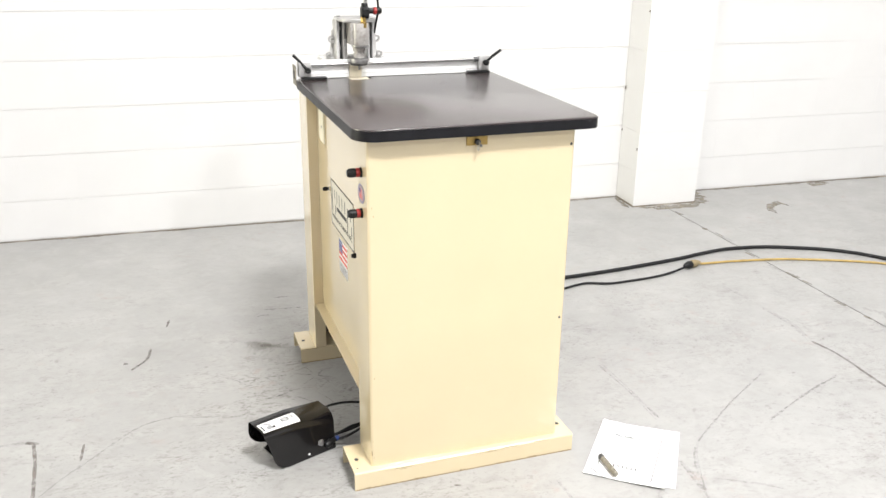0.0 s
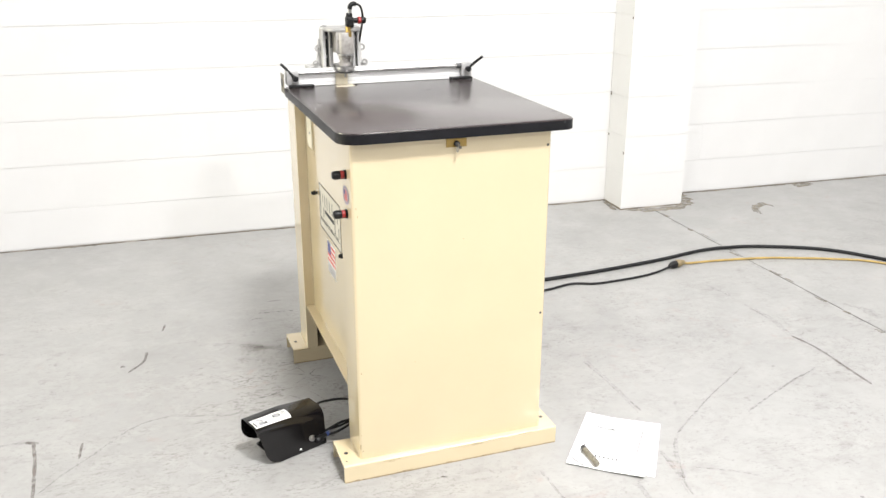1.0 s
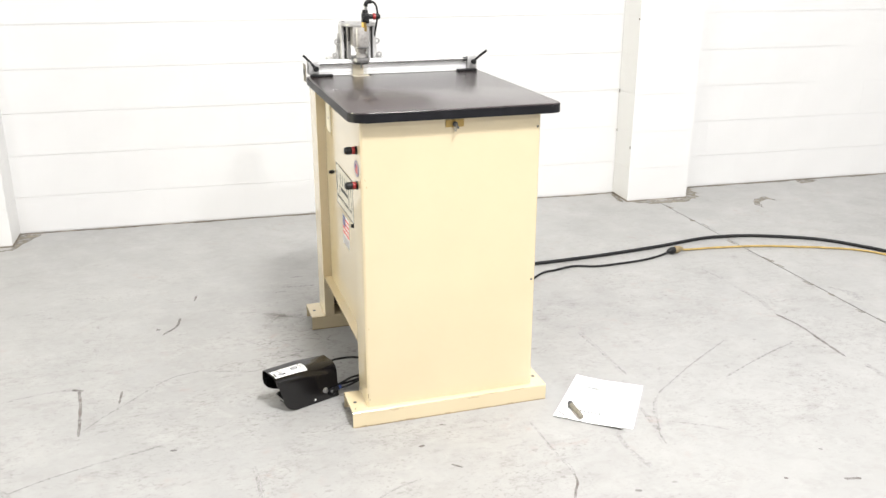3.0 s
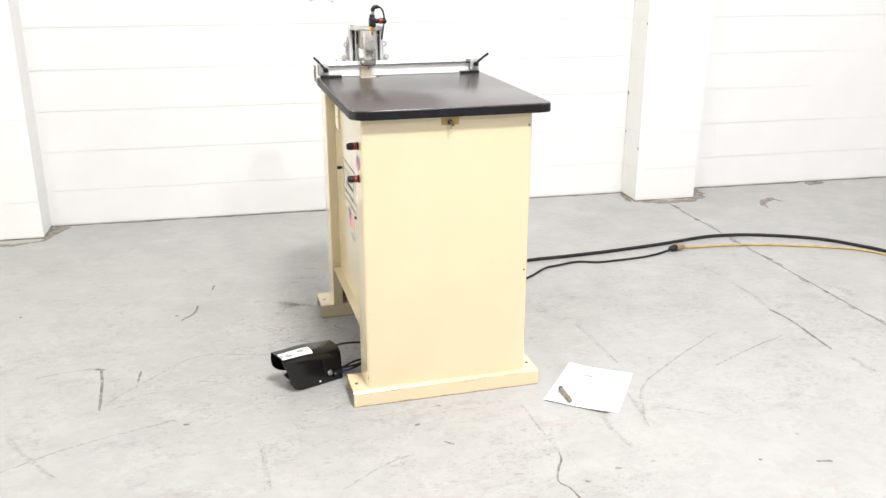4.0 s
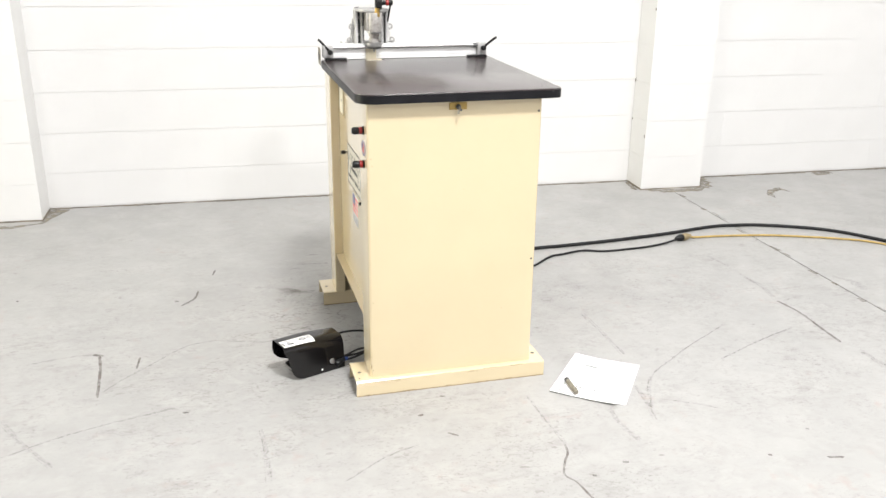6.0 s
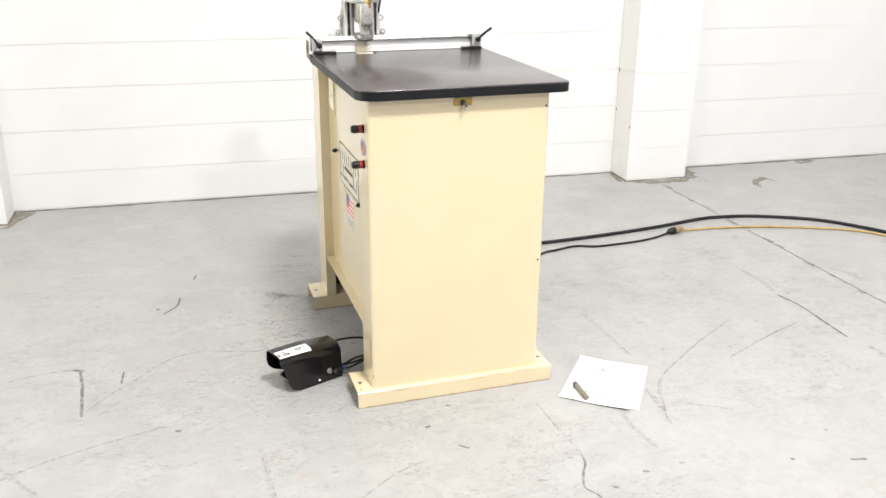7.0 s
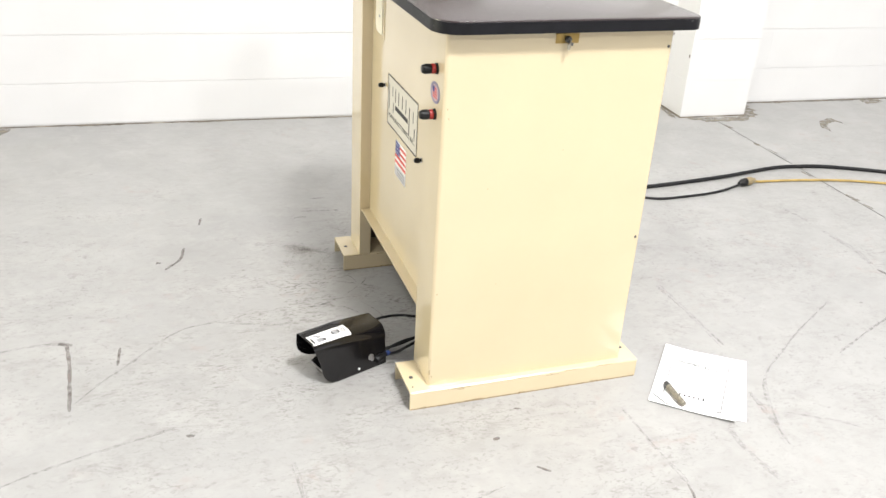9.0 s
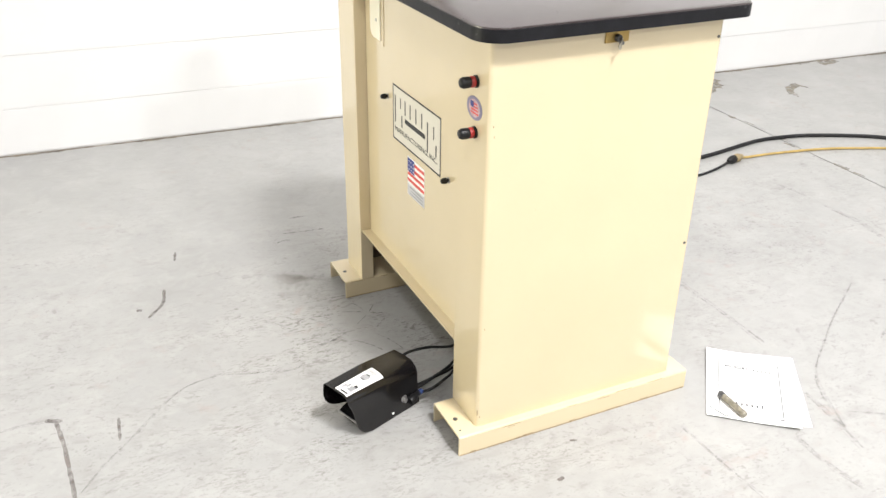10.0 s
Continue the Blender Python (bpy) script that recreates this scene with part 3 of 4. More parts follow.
# ---- spindle head behind the fence ----
SX, SY = 0.196, 0.664
b = box(0.146, 0.742, 0.969, 0.170, 0.785, 1.078, 0.004, 2)
box(0.226, 0.742, 0.969, 0.250, 0.785, 1.078, 0.004, 2, bm=b)
box(0.168, 0.744, 1.035, 0.228, 0.783, 1.077, bm=b)
head = part("spindle_head", b, LIGHTCAST, machine, "cast aluminium air spindle head")
part("mount", box(0.12, 0.725, 0.8895, 0.26, 0.815, 0.9585, 0.002, 1), CAST, head)
part("base_flange", box(0.102, 0.735, 0.9585, 0.292, 0.800, 0.9705, 0.003, 2), LIGHTCAST, head, smooth=True)
for x0, x1 in ((0.140, 0.150), (0.246, 0.257)):
    part("guide_plate", box(x0, 0.708, 0.967, x1, 0.742, 1.085, 0.002, 1), LIGHTCAST, head)
for x0, x1 in ((0.1525, 0.1575), (0.2385, 0.2425)):
    part("slide_groove", box(x0, 0.722, 0.969, x1, 0.742, 1.076, 0.001, 1), DARKSTEEL, head)
for x0, x1 in ((0.1585, 0.170), (0.226, 0.2375)):
    part("slide", box(x0, 0.700, 0.969, x1, 0.741, 1.077, 0.0015, 1), CAST, head)
for x, z in ((0.1545, 1.056), (0.1545, 1.000), (0.2415, 1.056)):
    part("slide_screw", turned([(0.0045, 0), (0.0045, 0.003), (0.002, 0.0035)], 12), STEEL, head, m=pose(x, 0.721, z, 90, 0, 0), smooth=True)
part("top_plate", prism([(0.252, 0.748), (0.143, 0.748), (0.143, 0.695)] + [(0.1975 - 0.0545 * math.cos(radians(a)), 0.695 - 0.052 * math.sin(radians(a))) for a in range(12, 180, 12)] + [(0.252, 0.695)], 1.0777, 1.0885, 0.003, 2), CAST, head, smooth=True)
part("top_screw", turned([(0.006, 0), (0.006, 0.002), (0.003, 0.002)], 14), DARKSTEEL, head, m=pose(0.152, 0.728, 1.0885))
part("barrel", prism([(0.222, 0.6995), (0.169, 0.6995), (0.169, 0.651), (0.1705, 0.6495), (0.1825, 0.6485)] + [(0.1975 + 0.0245 * math.cos(radians(a)), 0.6565 + 0.0245 * math.sin(radians(a))) for a in range(210, 361, 10)], 1.0165, 1.0774, 0.0012, 2), BARREL, head, smooth=True)
part("barrel_ring", turned([(0.0225, 1.0105), (0.025, 1.012), (0.025, 1.0163)], 28), STEEL, head, m=pose(0.1975, 0.6565, 0), smooth=True)
part("barrel_pipe", turned([(0.0042, 1.030), (0.0042, 1.074)], 12), DARKSTEEL, head, m=pose(0.1625, 0.690, 0), smooth=True)
part("neck", turned([(0.016, 0.978), (0.0165, 0.980), (0.0165, 0.990), (0.014, 0.992), (0.014, 0.997), (0.018, 0.999), (0.018, 1.008), (0.0155, 1.010), (0.0155, 1.0155)], 24), BARREL, head, m=pose(SX, SY, 0), smooth=True)
part("nose", turned([(0.022, 0.9635), (0.0265, 0.965), (0.0275, 0.970), (0.0265, 0.977), (0.022, 0.980), (0.016, 0.981)], 28), STEEL, head, m=pose(SX, SY, 0), smooth=True)
part("nose_ring", turned([(0.021, 0.9585), (0.0235, 0.9595), (0.0235, 0.9632), (0.020, 0.9635)], 24), DARKSTEEL, head, m=pose(SX, SY, 0))
part("yoke", box(0.2185, 0.650, 0.972, 0.2240, 0.690, 1.0163, 0.001, 1), ALU, head)
part("bit", turned([(0.003, 0.945), (0.003, 0.958)], 12), STEEL, head, m=pose(SX, SY, 0))
# beige patch that paints the shade and the insert's reflection on the fence
part("fence_shade", box(0.171, 0.6835, 0.9205, 0.207, 0.6872, 0.956), WOOD, fence, "beige patch for shade and reflection on the fence")


def ring_ear(r0, r1, d):
    """A flat ring, its hole through it."""
    b = bmesh.new()
    n = 20
    loops = [[b.verts.new((r * math.cos(2 * math.pi * k / n), r * math.sin(2 * math.pi * k / n), z)) for k in range(n)] for r, z in ((r0, 0), (r1, 0), (r1, d), (r0, d))]
    for a, c in zip(loops, loops[1:] + loops[:1]):
        for k in range(n):
            b.faces.new((a[k], a[(k + 1) % n], c[(k + 1) % n], c[k]))
    bmesh.ops.recalc_face_normals(b, faces=b.faces)
    return b


for s, x in ((-1, 0.140), (1, 0.257)):
    part("ear", ring_ear(0.0055, 0.0105, 0.007), CAST, head, m=pose(x + s * 0.0085, 0.735, 1.024, 90, 0, 0), smooth=True)
    part("ear", ring_ear(0.0045, 0.0090, 0.007), CAST, head, m=pose(x + s * 0.017, 0.737, 0.9795, 90, 0, 0), smooth=True)
    part("gusset", prism([(x, 0.967), (x + s * 0.030, 0.967), (x + s * 0.012, 0.981), (x + s * 0.005, 1.05), (x, 1.05)], 0.741, 0.750, m=Matrix(((1, 0, 0, 0), (0, 0, 1, 0), (0, 1, 0, 0), (0, 0, 0, 1)))), LIGHTCAST, head)
part("brass_fitting", turned([(0.007, 1.058), (0.0085, 1.060), (0.0085, 1.064), (0.011, 1.066), (0.011, 1.078), (0.008, 1.080), (0.008, 1.094)], 6), BRASS, head, m=pose(0.2045, 0.642, 0))
b = box(0.1985, 0.635, 1.090, 0.2205, 0.659, 1.121, 0.003, 2)
turned([(0.0095, 1.120), (0.0095, 1.129), (0.0075, 1.132)], 12, m=pose(0.2095, 0.647, 0), bm=b)
turned([(0.0105, 0), (0.0105, 0.004), (0.0085, 0.006)], 14, m=pose(0.2095, 0.636, 1.106, 90, 0, 0), bm=b)
valve = part("air_valve", b, BLACK, head, "black air valve with red collar", smooth=True)
part("valve_stub", turned([(0.008, 0), (0.008, 0.010), (0.0055, 0.010), (0.0055, 0.018)], 16), BLACK, valve, m=pose(0.222, 0.647, 1.110, 0, 90, 0), smooth=True)
part("valve_collar", turned([(0.0085, 0.012), (0.0105, 0.014), (0.0105, 0.020), (0.0085, 0.022)], 18), RED, valve, m=pose(0.222, 0.647, 1.110, 0, 90, 0), smooth=True)
part("valve_cap", turned([(0.009, 0.022), (0.0095, 0.023), (0.0095, 0.033), (0.007, 0.036)], 18), BLACK, valve, m=pose(0.222, 0.647, 1.110, 0, 90, 0), smooth=True)
part("nipple", turned([(0.006, 1.132), (0.006, 1.138), (0.0045, 1.139), (0.0045, 1.146)], 14), STEEL, valve, m=pose(0.212, 0.647, 0), smooth=True)
part("elbow", tube([(0.212, 0.647, 1.142), (0.213, 0.647, 1.151), (0.221, 0.648, 1.157), (0.230, 0.650, 1.156)], 0.0068, 12, 5), BLACK, valve, smooth=True)
part("air_line", tube([(0.230, 0.650, 1.156), (0.242, 0.655, 1.152), (0.253, 0.668, 1.136), (0.259, 0.685, 1.108), (0.257, 0.70, 1.075), (0.254, 0.71, 1.045), (0.25, 0.72, 1.0)], 0.0033, 8, 8), RUBBER, valve, smooth=True)

# ---- foot switch ----
PED = pose(-0.160, 0.154, 0, 0, 0, 21)
pedal = thing("foot_switch", "black steel guarded foot switch on the floor", "foot switch", PED)


def ease(points, z):
    for (a, u), (b, w) in zip(points, points[1:]):
        if a <= z <= b:
            return u + (w - u) * (z - a) / (b - a)
    return points[-1][1]


def hood_top(u):
    """Height of the hood and the radius of its near shoulder, which opens out towards the mouth."""
    return 0.1206 - 0.012 * max(0.0, min(1.0, (u - 0.06) / 0.106)), 0.019 + 0.013 * max(0.0, min(1.0, (u + 0.03) / 0.17))


def hood_z(u, v):
    h, r = hood_top(u)
    return h if v >= r else h - r + math.sqrt(max(0.0, r * r - (r - v) ** 2))


NEAR_EDGE = ((0.0, 0.022), (0.004, 0.006), (0.012, -0.008), (0.022, -0.016), (0.035, -0.021), (0.05, -0.023), (0.07, -0.027), (0.085, -0.033), (0.100, -0.041), (0.13, -0.044))
FAR_EDGE = ((0.0, 0.045), (0.030, 0.040), (0.036, 0.022), (0.042, 0.0), (0.049, -0.018), (0.058, -0.032), (0.072, -0.043), (0.090, -0.047), (0.13, -0.044))


def hood():
    spots = [("side", q) for q in (0.0, 0.06, 0.13, 0.24, 0.38, 0.55, 0.75, 0.9)] + [("arc", a) for a in range(0, 91, 10)] + [("top", q) for q in (0.3, 0.65, 1.0)]
    spots += [("far", a) for a in range(15, 91, 15)] + [("back", q) for q in (0.08, 0.16, 0.24, 0.32, 0.38, 0.44, 0.49, 0.53, 0.56, 0.59, 0.62, 0.66, 0.8, 1.0)]

    def at(kind, q, u):
        h, r = hood_top(u)
        if kind == "side":
            z = 0.001 + (h - r - 0.001) * q
            return -0.007 * max(0.0, 1 - z / 0.06), z
        if kind == "arc":
            return r - r * math.cos(radians(q)), h - r + r * math.sin(radians(q))
        if kind == "top":
            return r + (0.074 - r) * q, h
        if kind == "far":
            return 0.074 + 0.006 * math.sin(radians(q)), h - 0.006 + 0.006 * math.cos(radians(q))
        return 0.080, (h - 0.006) * (1 - q) + 0.003 * q

    bm = bmesh.new()
    rows = []
    n = 12
    for kind, q in spots:
        u0 = ease(FAR_EDGE if kind in ("far", "back") else NEAR_EDGE, at(kind, q, -0.04)[1])
        row = []
        for k in range(n + 1):
            u = u0 + (0.166 - u0) * k / n
            row.append(bm.verts.new((u, *at(kind, q, u))))
        rows.append(row)
    for a, b in zip(rows, rows[1:]):
        for k in range(n):
            bm.faces.new((a[k], b[k], b[k + 1], a[k + 1]))
    bmesh.ops.recalc_face_normals(bm, faces=bm.faces)
    bmesh.ops.solidify(bm, geom=bm.faces[:], thickness=0.0018)
    return bm


part("hood", hood(), HOOD, pedal, "glossy black bent steel hood", smooth=True)
part("base_plate", box(0.006, 0.004, 0.001, 0.164, 0.076, 0.006, 0.001, 1), HOOD, pedal)
part("back_plate", box(0.158, 0.004, 0.006, 0.161, 0.076, 0.098), HOOD, pedal)
part("treadle", prism([(-0.010, 0.026), (-0.012, 0.031), (0.02, 0.045), (0.15, 0.060), (0.15, 0.054), (0.02, 0.038), (0.0, 0.026)], 0.008, 0.072, m=Matrix(((1, 0, 0, 0), (0, 0, 1, 0), (0, 1, 0, 0), (0, 0, 0, 1)))), HOOD, pedal)
part("treadle_front", prism([(-0.010, 0.026), (0.0, 0.026), (0.014, 0.006), (0.010, 0.006)], 0.008, 0.072, m=Matrix(((1, 0, 0, 0), (0, 0, 1, 0), (0, 1, 0, 0), (0, 0, 0, 1)))), HOOD, pedal)


def on_hood(u0, u1, v0, v1, off):
    """A thin strip that follows the hood's near shoulder."""
    bm = bmesh.new()
    rows = []
    for k in range(7):
        v = v0 + (v1 - v0) * k / 6
        rows.append([bm.verts.new((u, v, hood_z(u, v) + off)) for u in [u0 + (u1 - u0) * j / 4 for j in range(5)]])
    for a, b in zip(rows, rows[1:]):
        for j in range(4):
            bm.faces.new((a[j], a[j + 1], b[j + 1], b[j]))
    bmesh.ops.recalc_face_normals(bm, faces=bm.faces)
    bmesh.ops.solidify(bm, geom=bm.faces[:], thickness=0.0004)
    return bm


lab = part("label", on_hood(-0.039, 0.068, 0.008, 0.047, 0.0012), WHITE, pedal, "white printed label")
for x0, y0, x1, y1, ink in ((-0.036, 0.012, -0.032, 0.034, INK), (-0.024, 0.012, -0.008, 0.026, GREYINK), (-0.018, 0.029, -0.006, 0.035, GREYINK), (-0.008, 0.013, -0.001, 0.021, INK), (-0.026, 0.036, -0.012, 0.042, GREYINK), (0.049, 0.018, 0.051, 0.044, GREYINK), (0.054, 0.018, 0.056, 0.043, GREYINK), (0.0585, 0.018, 0.0605, 0.043, GREYINK)):
    part("print_bar", on_hood(x0, x1, y0, y1, 0.0019), ink, lab)
for k in range(5):
    d = math.sqrt(max(0, 0.011 ** 2 - (0.0045 * (k - 2)) ** 2))
    part("print_emblem", on_hood(0.0225 + 0.0045 * k, 0.026 + 0.0045 * k, 0.029 - d, 0.029 + d, 0.0019), INK if k in (0, 4) else GREYINK, lab)
part("treadle_edge", box(-0.0135, 0.008, 0.029, -0.0115, 0.072, 0.0335), STEEL, pedal)
part("washer", turned([(0.011, 0), (0.011, 0.002), (0.006, 0.004), (0.006, 0.008), (0.003, 0.009)], 16), STEEL, pedal, m=pose(0.121, -0.0005, 0.030, 90, 0, 0), smooth=True)
part("rivet", turned([(0.0032, 0), (0.0032, 0.001), (0.002, 0.0018)], 12), WHITE, pedal, m=pose(0.083, -0.0055, 0.013, 90, 0, 0))
part("gland", turned([(0.009, 0), (0.010, 0.003), (0.010, 0.018), (0.007, 0.022), (0.007, 0.034)], 14), BLACK, pedal, m=pose(0.132, -0.010, 0.022, 0, 80, 8), smooth=True)
part("gland_cap", turned([(0.0062, 0), (0.0062, 0.011)], 12), BLUECAP, pedal, m=pose(0.165, -0.006, 0.026, 0, 80, 8), smooth=True)
for pts in (((0.158, 0.056, 0.085), (0.196, 0.073, 0.082), (0.23, 0.066, 0.082), (0.259, 0.053, 0.081), (0.307, 0.018, 0.080), (0.345, -0.005, 0.11), (0.355, -0.01, 0.24)),
            ((0.160, 0.006, 0.032), (0.180, 0.002, 0.036), (0.213, -0.010, 0.050), (0.274, -0.015, 0.052), (0.31, -0.02, 0.09), (0.32, -0.02, 0.24)),
            ((0.172, -0.006, 0.024), (0.193, -0.020, 0.032), (0.225, -0.026, 0.042), (0.262, -0.026, 0.052), (0.29, -0.025, 0.09), (0.30, -0.02, 0.24)),
            ((0.160, 0.030, 0.020), (0.20, 0.028, 0.016), (0.25, 0.022, 0.018), (0.315, 0.022, 0.030), (0.345, 0.02, 0.09), (0.35, 0.02, 0.24))):
    part("cable", tube(pts, 0.0035, 8, 8), RUBBER, pedal, smooth=True)

# ---- manual sheets with a wrench bit and hex key ----
PAP = pose(0.762, 0.103, 0, 0, 0, -40)  # x along the top edge, y up the page


def paper_z(w, h, z, curl, seed, x, y):
    i, j = x / w, -y / h
    lift = curl * (0.1 * max(0, i + j - 1.35) ** 2 + 0.12 * max(0, i - j - 0.35) ** 2 + 0.09 * max(0, 0.45 - i - 0.6 * j) ** 1.5) + 0.0008 * math.sin(9 * i + seed) * math.sin(7 * j)
    return z + max(0, lift)


def sheet(w, h, z, curl, seed):
    bm = bmesh.new()
    n = 10
    vs = []
    for j in range(n + 1):
        for i in range(n + 1):
            x, y = w * i / n, -h * j / n
            vs.append(bm.verts.new((x, y, paper_z(w, h, z, curl, seed, x, y))))
    for j in range(n):
        for i in range(n):
            a = j * (n + 1) + i
            bm.faces.new((vs[a], vs[a + n + 1], vs[a + n + 2], vs[a + 1]))
    bmesh.ops.recalc_face_normals(bm, faces=bm.faces)
    bmesh.ops.solidify(bm, geom=bm.faces[:], thickness=0.0004)
    return bm


PAGE = (0.209, 0.279, 0.0042, 0.12, 0)


def print_on(name, x0, y0, x1, y1, ink, parent):
    """A thin printed bar that follows the page."""
    bm = bmesh.new()
    n, rows = 10, []
    for k in range(n + 1):
        f = k / n
        if x1 - x0 > abs(y1 - y0):
            ends = ((x0 + (x1 - x0) * f, y0), (x0 + (x1 - x0) * f, y1))
        else:
            ends = ((x0, y0 + (y1 - y0) * f), (x1, y0 + (y1 - y0) * f))
        rows.append([bm.verts.new((x, y, paper_z(*PAGE, x, y) + 0.0010)) for x, y in ends])
    for a, b in zip(rows, rows[1:]):
        bm.faces.new((a[0], a[1], b[1], b[0]))
    bmesh.ops.recalc_face_normals(bm, faces=bm.faces)
    return part(name, bm, ink, parent)


under = tagged(part("paper_sheet", sheet(0.211, 0.276, 0.0012, 0.02, 2), PAPER, m=PAP @ pose(0.002, 0.001, 0, 0, 0, 4.5)), "white paper sheet lying on the floor", "paper", "papers")
manual = tagged(part("manual", sheet(*PAGE), PAPER, m=PAP), "white printed manual page with thin black border", "paper", "papers")
for x0, y0, x1, y1 in ((0.028, -0.020, 0.0298, -0.240), (0.171, -0.035, 0.1731, -0.256), (0.085, -0.035, 0.172, -0.0366), (0.075, -0.2552, 0.172, -0.2568), (0.163, -0.260, 0.173, -0.2575)):
    print_on("border", x0, y0, x1, y1, INK, manual)
lettering("MODEL", 0.0115, 0.058, pose(0.043, -0.0745, 0.0066), INK, manual)
for k in range(5):
    print_on("letter_bar", 0.112 + 0.0095 * k, -0.0745, 0.1155 + 0.0095 * k, -0.0645 if k == 0 else -0.067, INK, manual)
for k in range(6):
    print_on("letter_bar", 0.067 + 0.0115 * k, -0.2245, 0.0705 + 0.0115 * k, -0.211 if k in (0, 5) else -0.214, INK, manual)
    print_on("letter_bar", 0.0705 + 0.0115 * k, -0.2195 - 0.001 * (k % 3), 0.0755 + 0.0115 * k, -0.2180 - 0.001 * (k % 3), INK, manual)
BIT = pose(0.655, -0.071, 0.0145, 0, 0, -92)
cutter = thing("router_collet", "steel collet wrench with dark end on the paper", "tool", BIT)
part("shank", turned([(0.006, 0.012), (0.0078, 0.014), (0.0078, 0.036), (0.0070, 0.037), (0.0070, 0.040), (0.0078, 0.041), (0.0078, 0.086), (0.0062, 0.088)], 18), WORN, cutter, m=pose(0, 0, 0, 0, 90, 0), smooth=True)
part("dark_end", turned([(0.006, -0.002), (0.0085, 0.0), (0.0085, 0.011), (0.007, 0.012)], 6), DARKSTEEL, cutter, "dark hexagonal end", m=pose(0, 0, 0, 0, 90, 0))
tagged(part("hex_key", tube([(0.606, -0.090, 0.0078), (0.612, -0.114, 0.0078), (0.616, -0.134, 0.0078), (0.619, -0.138, 0.0078), (0.626, -0.135, 0.0078)], 0.0009, 6, 5), DARKSTEEL), "thin dark steel hex key on the paper", "hex key")

# ---- hose and cords on the floor ----
tagged(part("air_hose", tube([(0.44, 0.98, 0.0078), (0.70, 1.07, 0.0078), (0.99, 1.110, 0.0078), (1.157, 1.116, 0.0078), (1.40, 1.130, 0.0078), (1.68, 1.160, 0.0078), (1.93, 1.203, 0.0078), (2.06, 1.200, 0.0078), (2.20, 1.170, 0.0078), (2.397, 1.080, 0.0078), (2.506, 0.998, 0.0078), (2.58, 0.905, 0.0078), (2.66, 0.775, 0.0078), (2.72, 0.55, 0.0078), (2.80, 0.1, 0.0078), (3.1, -0.8, 0.0078)], 0.0077, 12, 12), RUBBER, smooth=True), "thick black rubber air hose lying on the floor", "hose")
tagged(part("power_cord", tube([(0.50, 0.80, 0.005), (0.75, 0.83, 0.005), (0.913, 0.910, 0.005), (1.03, 1.002, 0.005), (1.10, 1.020, 0.005), (1.20, 1.042, 0.005), (1.29, 1.012, 0.005), (1.40, 1.012, 0.005), (1.51, 1.020, 0.005), (1.60, 1.040, 0.006), (1.66, 1.058, 0.010), (1.69, 1.068, 0.012)], 0.0048, 10, 10), RUBBER, smooth=True), "black power cord lying on the floor", "cord")
plug = thing("cord_connector", "black plug joined to a dirty yellow socket", "plug", pose(1.672, 1.062, 0.017, 0, 90, 13))
part("plug_body", turned([(0.006, 0), (0.012, 0.012), (0.016, 0.024), (0.016, 0.040), (0.014, 0.042)], 14), BLACK, plug, smooth=True)
part("socket_body", turned([(0.014, 0.043), (0.0165, 0.046), (0.0165, 0.064), (0.012, 0.078), (0.007, 0.092)], 14), OLIVE, plug, "dirty yellow socket", smooth=True)
tagged(part("extension_cord", tube([(1.755, 1.081, 0.012), (1.80, 1.084, 0.0065), (1.93, 1.074, 0.0055), (2.138, 1.035, 0.0055), (2.301, 0.976, 0.0055), (2.437, 0.916, 0.0055), (2.54, 0.857, 0.0055), (2.61, 0.78, 0.0055), (2.66, 0.66, 0.0055), (2.69, 0.4, 0.0055), (2.85, -0.3, 0.0055), (3.0, -1.0, 0.0055)], 0.0050, 10, 10), YELLOW, smooth=True), "worn yellow extension cord lying on the floor", "cord")

# ---- rusty saw blade on the wall ----
R = 0.58
NT = 36
teeth = []
for k in range(NT):
    a = 2 * math.pi * (k + 0.5) / NT
    s = 2 * math.pi / NT
    for f, q in ((0.0, R), (0.18, R - 0.011), (0.45, R - 0.024), (0.70, R - 0.033), (0.88, R - 0.029)):
        teeth.append((q * math.cos(a + f * s), q * math.sin(a + f * s)))
UPRIGHT = Matrix(((1, 0, 0, 0), (0, 0, -1, 0), (0, 1, 0, 0), (0, 0, 0, 1)))
blade = part("saw_blade", prism(teeth, 0, 0.004, m=UPRIGHT), RUST, m=ROOM @ pose(0.395, -0.012, 1.683))
tagged(blade, "large rusty circular saw blade mounted on the wall", "saw blade")
# unseen grey disc and boss, added; the disc keeps the tabletop's reflection from going dark
part("blade_face", turned([(0.515, 0), (0.515, 0.001), (0.505, 0.0015)], 48, m=pose(0, -0.004, 0, 90, 0, 0)), UNSEENFACE, blade, "unseen paler face that lightens the table's reflection")
part("arbor_boss", turned([(0.04, 0), (0.04, 0.006), (0.02, 0.006)], 20, m=pose(0, -0.0056, 0, 90, 0, 0)), DARKSTEEL, blade)

# ---- marks on the floor ----
rs = random.Random(5)


